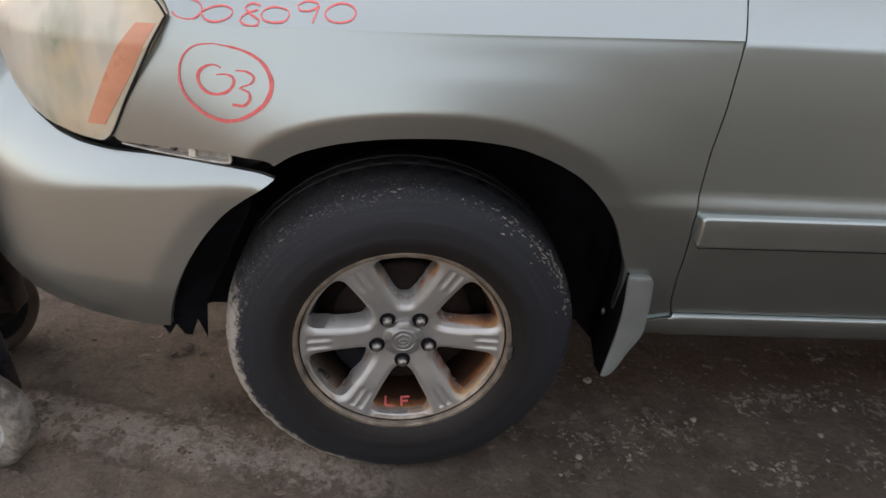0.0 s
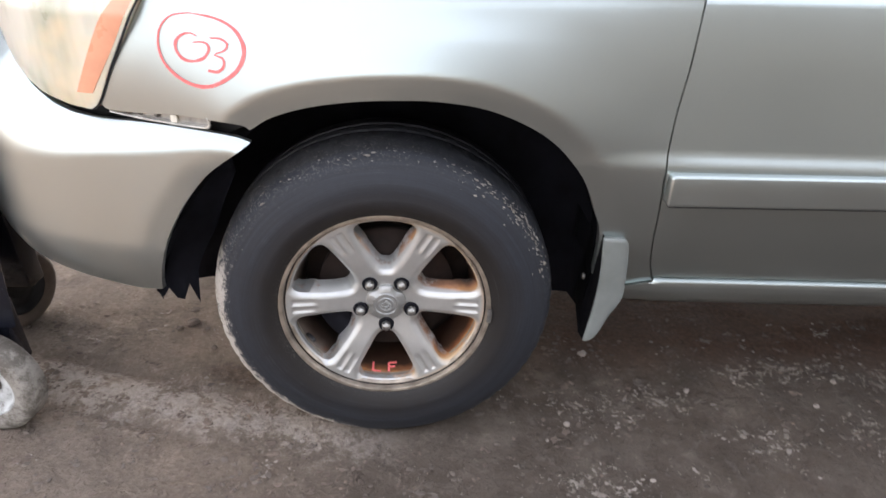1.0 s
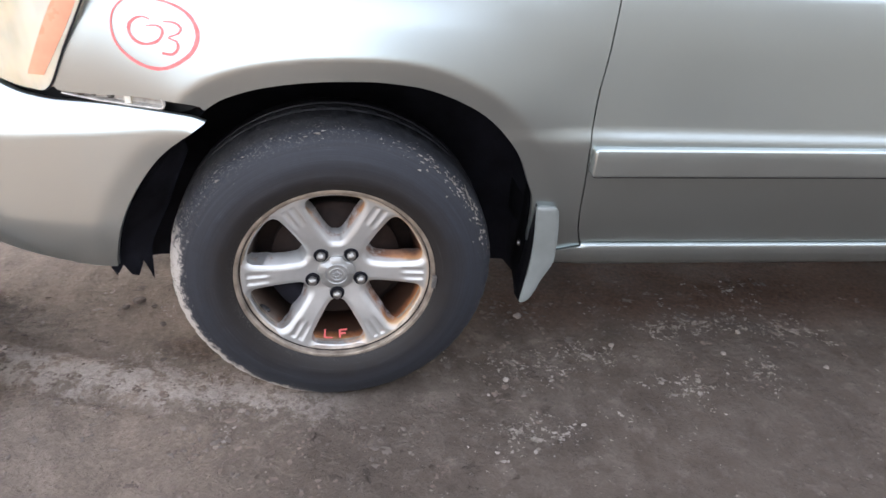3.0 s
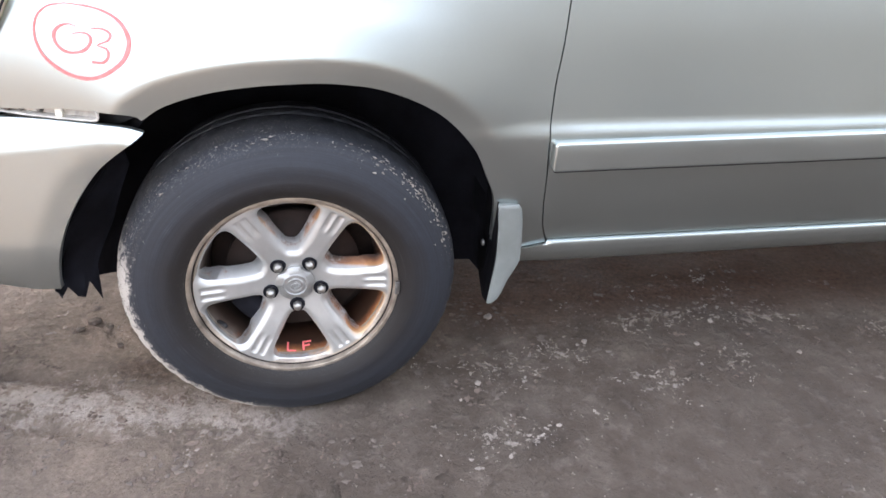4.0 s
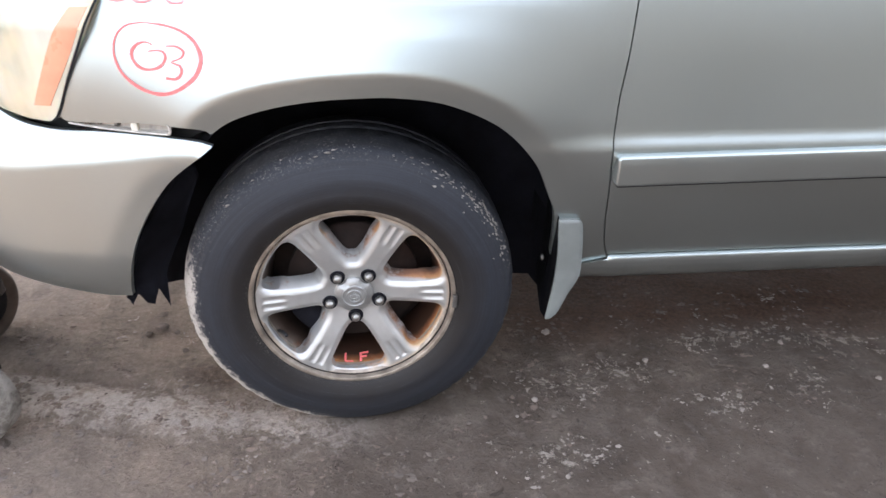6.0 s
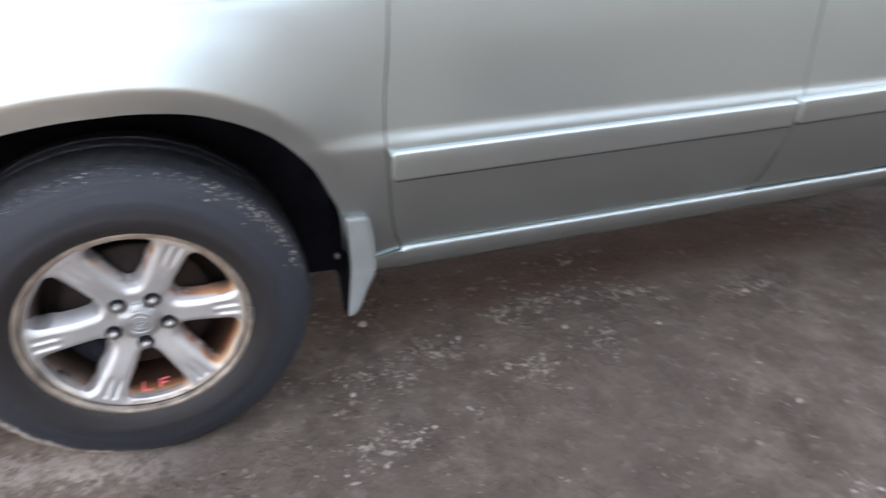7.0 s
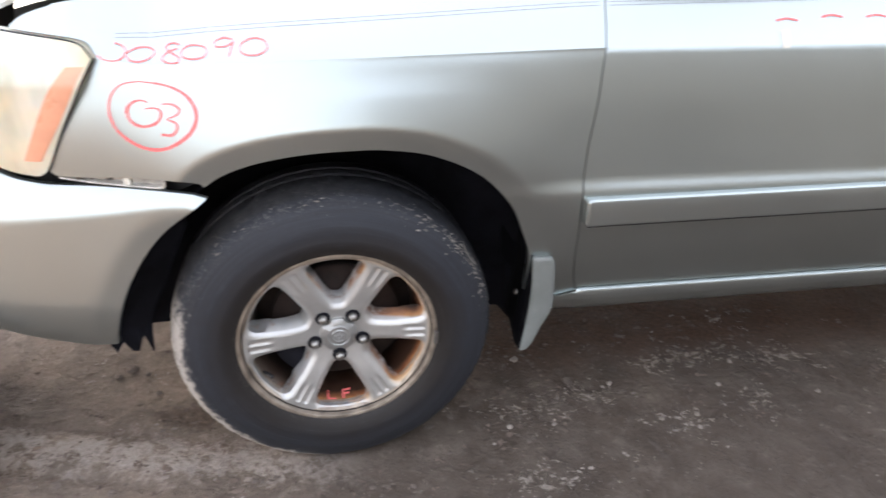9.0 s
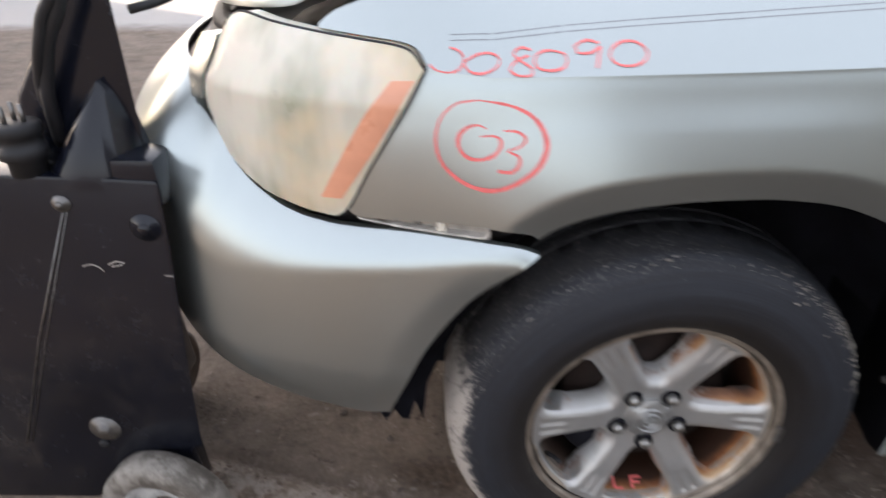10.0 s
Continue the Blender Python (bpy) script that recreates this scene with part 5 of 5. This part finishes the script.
build_wheel((0.0, 0.0, 0.35), 2.7, 0.348, True, True, 1.7)
build_wheel((2.715, 0.008, 0.35), 0.0, 0.348, True)
build_wheel((0.0, 2 * Y_MID, 0.35), 2.7, 0.348, False)
build_wheel((2.715, 2 * Y_MID, 0.35), 0.0, 0.348, False)


# plain closing shell: far flank, tail, glass and roof
def build_shell():
    bm = bmesh.new()
    rows = []
    for y, k in zip((0.10, 0.16, 0.5, Y_MID, 1.23, 1.57, 1.63), (0, 0.3, 0.9, 1, 0.9, 0.3, 0)):
        rows.append([bm.verts.new((x, y, z + 0.03 * k * (z > 1.3))) for x, z in ((0.62, 1.115), (1.35, 1.60), (1.6, 1.66), (2.4, 1.68), (3.1, 1.62), (3.45, 1.15), (3.53, 1.05), (3.55, 0.45))])
    for a, b in zip(rows, rows[1:]):
        for i in range(7):
            bm.faces.new((a[i], a[i + 1], b[i + 1], b[i]))
    part("roof", bm, PAINT, car)
    for name, (x0, z0), (x1, z1) in (("windscreen", (0.66, 1.147), (1.33, 1.592)), ("rear_window", (3.14, 1.575), (3.42, 1.20))):
        bm = bmesh.new()
        rows = [[bm.verts.new((x0 + (x1 - x0) * k, Y_MID + w * (0.70 - 0.05 * k), z0 + (z1 - z0) * k + 0.012 + 0.03 * (1 - w * w) * (k if x0 < 1 else 1 - k))) for w in np.linspace(-1, 1, 9)] for k in np.linspace(0, 1, 6)]
        for a, b in zip(rows, rows[1:]):
            for i in range(8):
                bm.faces.new((a[i], a[i + 1], b[i + 1], b[i]))
        part(name, bm, GLASS, car)
    for side in (-1, 1):
        bm = bmesh.new()
        y0 = Y_MID + side * 0.80
        y1 = Y_MID + side * 0.765
        lo = [bm.verts.new((x, y0, 1.10)) for x in (0.62, 3.5)]
        hi = [bm.verts.new((x, y1, z)) for x, z in ((3.1, 1.62), (2.4, 1.68), (1.6, 1.66), (1.35, 1.60))]
        bm.faces.new(lo + hi)
        part("side_glass", bm, GLASS, car, smooth=False)
    mirror = Matrix.Translation((0, 2 * Y_MID, 0)) @ Matrix.Diagonal((1, -1, 1, 1))
    for ob in (fender, front_door, rear_door, quarter, bumper, sill, far_lens):
        me = ob.data.copy()
        me.transform(mirror)
        me.flip_normals()
        twin = new(ob.name.split(".")[0], me)
        twin.parent = car


build_shell()


# ---------------------------------------------------------------- pallet truck beside the bumper
def build_pallet_truck():
    jack = thing("pallet_truck", "black steel pallet truck with dusty pale wheels beside the bumper", "pallet truck", (-1.0, 0.1, 0))
    inv = Matrix.Translation((1.0, -0.1, 0))

    def settle(c):
        """The lower body stands closer to the car and is squat."""
        k = max(0.0, 0.79 - c.z)
        return Vector((c.x + 0.023 + 0.062 * k, c.y, c.z + 0.003 + 0.075 * k))

    def p(name, bm, mat, parent=jack, label="", smooth=True):
        if parent is jack:
            for v in bm.verts:
                v.co = settle(v.co) + Vector((1.0, -0.1, 0))
        return part(name, bm, mat, parent, label, smooth)

    def slab(bm, outline, y0, y1, bevel=0.008, taper=0.0):
        f = bm.faces.new([bm.verts.new((x, y0, z)) for x, z in outline])
        r = bmesh.ops.extrude_face_region(bm, geom=[f])
        vs = [v for v in r["geom"] if isinstance(v, bmesh.types.BMVert)]
        for v in vs:
            v.co.y = y1
            if v.co.x > -0.95:
                v.co.x -= taper
        bmesh.ops.recalc_face_normals(bm, faces=bm.faces[:])
        es = [e for e in bm.edges if e.calc_face_angle(0) > 0.5]
        bmesh.ops.bevel(bm, geom=es, offset=bevel, segments=2, profile=0.6, affect="EDGES")

    bm = bmesh.new()
    slab(bm, [(-1.50, 0.05), (-1.12, 0.05), (-1.06, 0.12), (-0.96, 0.19), (-0.878, 0.20), (-0.858, 0.38), (-0.822, 0.669), (-0.812, 0.79), (-0.905, 0.795), (-1.50, 0.815)], 0.03, 0.12, 0.008, 0.075)
    sharp(p("body", bm, JACKBLACK, jack, "scuffed black steel body panel"), 40)
    bm = bmesh.new()
    slab(bm, [(-1.10, 0.72), (-0.862, 0.70), (-0.852, 0.80), (-0.853, 1.048), (-0.86, 1.30), (-0.91, 1.30), (-0.930, 1.04), (-1.03, 0.90)], 0.10, 0.13, 0.008, 0.03)
    sharp(p("mast", bm, JACKBLACK, jack, "tapered black steel mast"), 40)
    # pressed fin below the mast, rounded at its top
    bm = bmesh.new()
    rows = []
    for i in range(13):
        k = i / 12
        z = 0.775 + 0.150 * k
        half = 0.046 * (1 - k) ** 0.8 + 0.012 * math.sqrt(max(0.0, 1 - k))
        mid = -0.928 + 0.030 * k
        y = 0.030 + 0.060 * k ** 1.6
        rows.append([bm.verts.new((mid - half * 1.25 - 0.012, 0.115, z)), bm.verts.new((mid - half, y + 0.012, z)), bm.verts.new((mid - half * 0.6, y, z)), bm.verts.new((mid, y - 0.003, z)), bm.verts.new((mid + half * 0.6, y, z)), bm.verts.new((mid + half, y + 0.012, z)), bm.verts.new((mid + half * 1.25 + 0.012, 0.115, z))])
    for q, r in zip(rows, rows[1:]):
        for i in range(6):
            bm.faces.new((q[i], q[i + 1], r[i + 1], r[i]))
    sharp(p("gusset", bm, JACKBLACK, jack, "pressed black fin below the mast"), 60)
    # rounded shoulder block at the corner
    bm = bmesh.new()
    box(bm, -0.884, -0.814, 0.034, 0.12, 0.74, 0.822, 0.012)
    sharp(p("shoulder", bm, JACKBLACK, jack, "scuffed black shoulder of the body"), 50)
    bm = bmesh.new()
    slab(bm, [(-1.45, 0.25), (-1.10, 0.25), (-1.10, 0.72), (-1.45, 0.72)], 0.12, 0.40)
    sharp(p("motor_cover", bm, JACKBLACK), 40)
    bm = bmesh.new()
    slab(bm, [(-1.03, 0.80), (-0.96, 0.80), (-0.945, 1.005), (-0.985, 1.01)], 0.13, 0.20)
    sharp(p("battery_box", bm, NYLON, jack, "dusty pale box behind the mast"), 40)
    for x, z, r, lab in ((-1.050, 0.253, 0.028, "zinc bolt with a wide washer"), (-0.970, 0.750, 0.014, "rounded bolt head"), (-0.852, 0.706, 0.024, "painted-over bolt")):
        bm = bmesh.new()
        lathe(bm, [(0, -0.010), (r * 0.35, -0.010), (r * 0.42, -0.006), (r * 0.45, -0.003), (r, -0.002), (r * 1.05, 0.003)], 24)
        bmesh.ops.transform(bm, matrix=Matrix.Translation((x, 0.028, z)), verts=bm.verts[:])
        p("bolt", bm, STEEL if r != 0.024 else JACKBLACK, jack, lab)
    bm = bmesh.new()
    bmesh.ops.create_cone(bm, cap_ends=True, segments=16, radius1=0.0095, radius2=0.0095, depth=0.004, matrix=Matrix.Translation((-1.064, 0.0295, 0.211)) @ Matrix.Rotation(radians(90), 4, "X"))
    p("bolt_hole", bm, GAPDARK, jack, "empty bolt hole")
    for pts in ([(-0.975, 0.630), (-0.960, 0.634), (-0.948, 0.628), (-0.943, 0.620)], [(-0.932, 0.634), (-0.918, 0.640), (-0.905, 0.637)], [(-0.928, 0.630), (-0.910, 0.634)], [(-0.846, 0.612), (-0.832, 0.611)]):
        bm = bmesh.new()
        tube(bm, spline([(a, 0.0296, b) for a, b in pts], 0.006), 0.0012, 5)
        p("scratch", bm, SCRAPED, jack, "bare scratch in the paint")
    bm = bmesh.new()
    tube(bm, [(-0.972, 0.0285, 0.735), (-1.10, 0.0285, 0.471), (-1.21, 0.0285, 0.215)], 0.0014, 8)
    tube(bm, [(-0.966, 0.0285, 0.735), (-1.088, 0.0285, 0.471), (-1.20, 0.0285, 0.215)], 0.0009, 8)
    p("weld_seam", bm, STEEL, jack, "scraped bright edge")
    bm = bmesh.new()
    lathe(bm, [(0, -0.03), (0.03, -0.03), (0.034, -0.026), (0.034, -0.012), (0.030, -0.010), (0.030, 0.004), (0.034, 0.006), (0.034, 0.022), (0.026, 0.026), (0.026, 0.05), (0.0, 0.05)], 28)
    bmesh.ops.transform(bm, matrix=Matrix.Translation((-1.013, 0.05, 0.845)) @ Matrix.Rotation(radians(-90), 4, "X"), verts=bm.verts[:])
    plug = p("power_plug", bm, BLACK, jack, "round black three-pin power plug")
    for a in (0, 120, 240):
        bm = bmesh.new()
        cx, cy = -1.013 + 0.014 * math.cos(radians(a)), 0.05 + 0.014 * math.sin(radians(a))
        box(bm, cx - 0.003, cx + 0.003, cy - 0.002, cy + 0.002, 0.868, 0.901)
        bmesh.ops.transform(bm, matrix=Matrix.Translation((1.023, -0.1, 0.003)), verts=bm.verts[:])
        part("pin", bm, STEEL, plug)
    for pts, r in (
        ([(-1.013, 0.07, 0.83), (-1.03, 0.11, 0.80), (-1.01, 0.14, 0.84), (-0.985, 0.09, 0.90), (-0.958, 0.06, 0.96), (-0.930, 0.05, 1.02), (-0.90, 0.05, 1.08), (-0.88, 0.05, 1.3)], 0.008),
        ([(-0.99, 0.11, 0.82), (-0.970, 0.08, 0.91), (-0.938, 0.065, 0.99), (-0.903, 0.06, 1.05), (-0.88, 0.06, 1.2), (-0.87, 0.06, 1.3)], 0.011),
        ([(-0.84, 0.12, 1.02), (-0.80, 0.16, 1.03), (-0.77, 0.20, 1.055), (-0.76, 0.22, 1.10), (-0.80, 0.18, 1.14), (-0.85, 0.12, 1.12)], 0.007),
    ):
        bm = bmesh.new()
        tube(bm, spline(pts, 0.02), r, 10)
        p("cable", bm, BLACK, jack, "black rubber power cable")

    def wheel(at, r, wide, mat, label, turn=0):
        w = new("wheel")
        w.parent = jack
        w.matrix_basis = inv @ pose(*at, 0, 0, turn)
        tagged(w, label)
        bm = bmesh.new()
        lathe(bm, [(r * 0.62, -wide * 0.40), (r * 0.66, -wide * 0.5), (r * 0.9, -wide * 0.5), (r, -wide * 0.36), (r, wide * 0.36), (r * 0.9, wide * 0.5), (r * 0.62, wide * 0.5)], 56)
        part("tyre", bm, mat, w)
        bm = bmesh.new()
        lathe(bm, [(0.0, -wide * 0.02), (r * 0.26, -wide * 0.02), (r * 0.30, -wide * 0.12), (r * 0.42, -wide * 0.14), (r * 0.46, -wide * 0.10), (r * 0.54, -wide * 0.12), (r * 0.58, -wide * 0.40), (r * 0.64, -wide * 0.44), (r * 0.66, wide * 0.4), (0, wide * 0.4)], 48)
        part("hub", bm, DISH if mat is NYLON else BLACK, w, "pale dished hub" if mat is NYLON else "")
        bm = bmesh.new()
        lathe(bm, [(0.0, -wide * 0.30), (r * 0.10, -wide * 0.30), (r * 0.13, -wide * 0.24), (r * 0.22, -wide * 0.20), (r * 0.24, -wide * 0.05)], 20)
        part("axle_end", bm, DARKSTONE if mat is NYLON else GAPDARK, w)

    wheel((-0.897, 0.0, 0.124), 0.124, 0.06, NYLON, "dusty pale castor wheel", -8)
    wheel((-1.077, 0.41, 0.115), 0.115, 0.06, DARKSTONE, "dark dirty drive wheel", 70)
    bm = bmesh.new()
    box(bm, -1.0, -0.90, 0.04, 0.075, 0.09, 0.26, 0.006)
    p("castor_fork", bm, JACKBLACK)
    bm = bmesh.new()
    box(bm, -1.18, -1.04, 0.33, 0.40, 0.11, 0.40, 0.006)
    p("drive_bracket", bm, JACKBLACK)


build_pallet_truck()


# ---------------------------------------------------------------- loose stones
def build_gravel():
    """Crumbs strewn in short ragged bursts: pale chips, earth crumbs and dark clods, thickest where the camera passes."""
    rnd = random.Random(11)
    seedm = bmesh.new()
    bmesh.ops.create_icosphere(seedm, subdivisions=1, radius=1)
    base_v = np.array([v.co[:] for v in seedm.verts])
    base_f = np.array([[v.index for v in f.verts] for f in seedm.faces])
    seedm.free()
    dice = np.random.RandomState(7)
    for name, mat, count, big, label in (("gravel", STONE, 3300, 0.0036, "scattered pale stone crumbs on the dirt"), ("earth_crumbs", CRUMB, 9000, 0.0050, "crumbs of packed brown earth"), ("dirt_clods", DARKSTONE, 3200, 0.0060, "scattered dark clods of dirt")):
        spots = []
        while len(spots) < count:
            x, y = rnd.uniform(-1.5, 2.9), rnd.uniform(-0.85, 0.55)
            if rnd.random() < 0.30:
                x, y = rnd.uniform(-1.1, 0.6), rnd.uniform(-0.3, 0.55)
            if mat is STONE and rnd.random() < 0.5:
                cx, cy, rx, ry = rnd.choice(SMEARS)
                x, y = rnd.gauss(cx, rx), rnd.gauss(cy, ry)
            elif mat is STONE and rnd.random() < 0.25:      # along the pale worn strip
                x = rnd.uniform(-1.0, -0.15)
                y = -0.03 - 0.21 * x + rnd.gauss(0, 0.035)
            elif noise.noise((x * 1.9, y * 1.9, 7 if mat is STONE else 2)) < rnd.uniform(-0.35, 0.35):
                continue
            turn, reach = rnd.uniform(0, math.pi), rnd.uniform(0.004, 0.030)
            for i in range(rnd.choice((1, 2, 5, 9, 14, 20))):
                along, across = rnd.gauss(0, reach), rnd.gauss(0, reach * 0.4)
                px, py = x + along * math.cos(turn) - across * math.sin(turn), y + along * math.sin(turn) + across * math.cos(turn)
                if math.hypot(px, (py - 0.08) * 1.5) > 0.22 and math.hypot(px - 2.715, (py - 0.08) * 1.5) > 0.22:
                    spots.append((px, py, 0.0008 + big * rnd.random() ** 4))
        n = len(spots)
        verts = np.empty((n, len(base_v), 3))
        for i, (px, py, r) in enumerate(spots):
            m = np.array(Euler((rnd.random() * 6, rnd.random() * 6, rnd.random() * 6)).to_matrix())
            shape = (base_v * dice.uniform(0.35, 1.45, (len(base_v), 1))) @ m.T * np.array([rnd.uniform(0.5, 2.2), rnd.uniform(0.5, 1.8), rnd.uniform(0.2, 0.5)]) * r
            verts[i] = shape + (px, py, ground_z(px, py) + r * 0.2)
        faces = (base_f[None] + (np.arange(n) * len(base_v))[:, None, None]).reshape(-1, 3)
        me = bpy.data.meshes.new(name)
        me.from_pydata(verts.reshape(-1, 3).tolist(), [], faces.tolist())
        me.materials.append(mat)
        tagged(new(name, me), label, name.replace("_", " "), kind="stuff")


build_gravel()


def pebble(x, y, r, mat, label):
    bm = bmesh.new()
    bmesh.ops.create_icosphere(bm, subdivisions=2, radius=r)
    for v in bm.verts:
        v.co *= 1 + 0.55 * noise.noise(v.co * (1.3 / r) + Vector((x * 9, y * 9, 0)))
        v.co.z *= 0.65
    ob = part("stone", bm, mat, smooth=False)
    ob.location = (x, y, ground_z(x, y) + r * 0.45)
    tagged(ob, label, "stone", "stones on the dirt")


for sx, sy, sr in ((0.522, 0.32, 0.017), (0.376, -0.024, 0.006), (0.767, 0.171, 0.011), (0.43, 0.03, 0.011), (1.72, 0.10, 0.012), (2.40, -0.03, 0.012), (1.175, 0.212, 0.010), (1.08, 0.115, 0.011), (1.711, -0.653, 0.009), (1.5, -0.35, 0.010), (1.36, 0.05, 0.010)):
    pebble(sx, sy, sr * 0.7, STONE, "small pale stone lying on packed dirt")
for sx, sy, sr in ((-0.60, 0.43, 0.015), (-0.63, 0.40, 0.010), (-0.55, 0.40, 0.008), (-0.50, 0.30, 0.008)):
    pebble(sx, sy, sr, DARKSTONE, "brown clod of dirt lying on the ground")
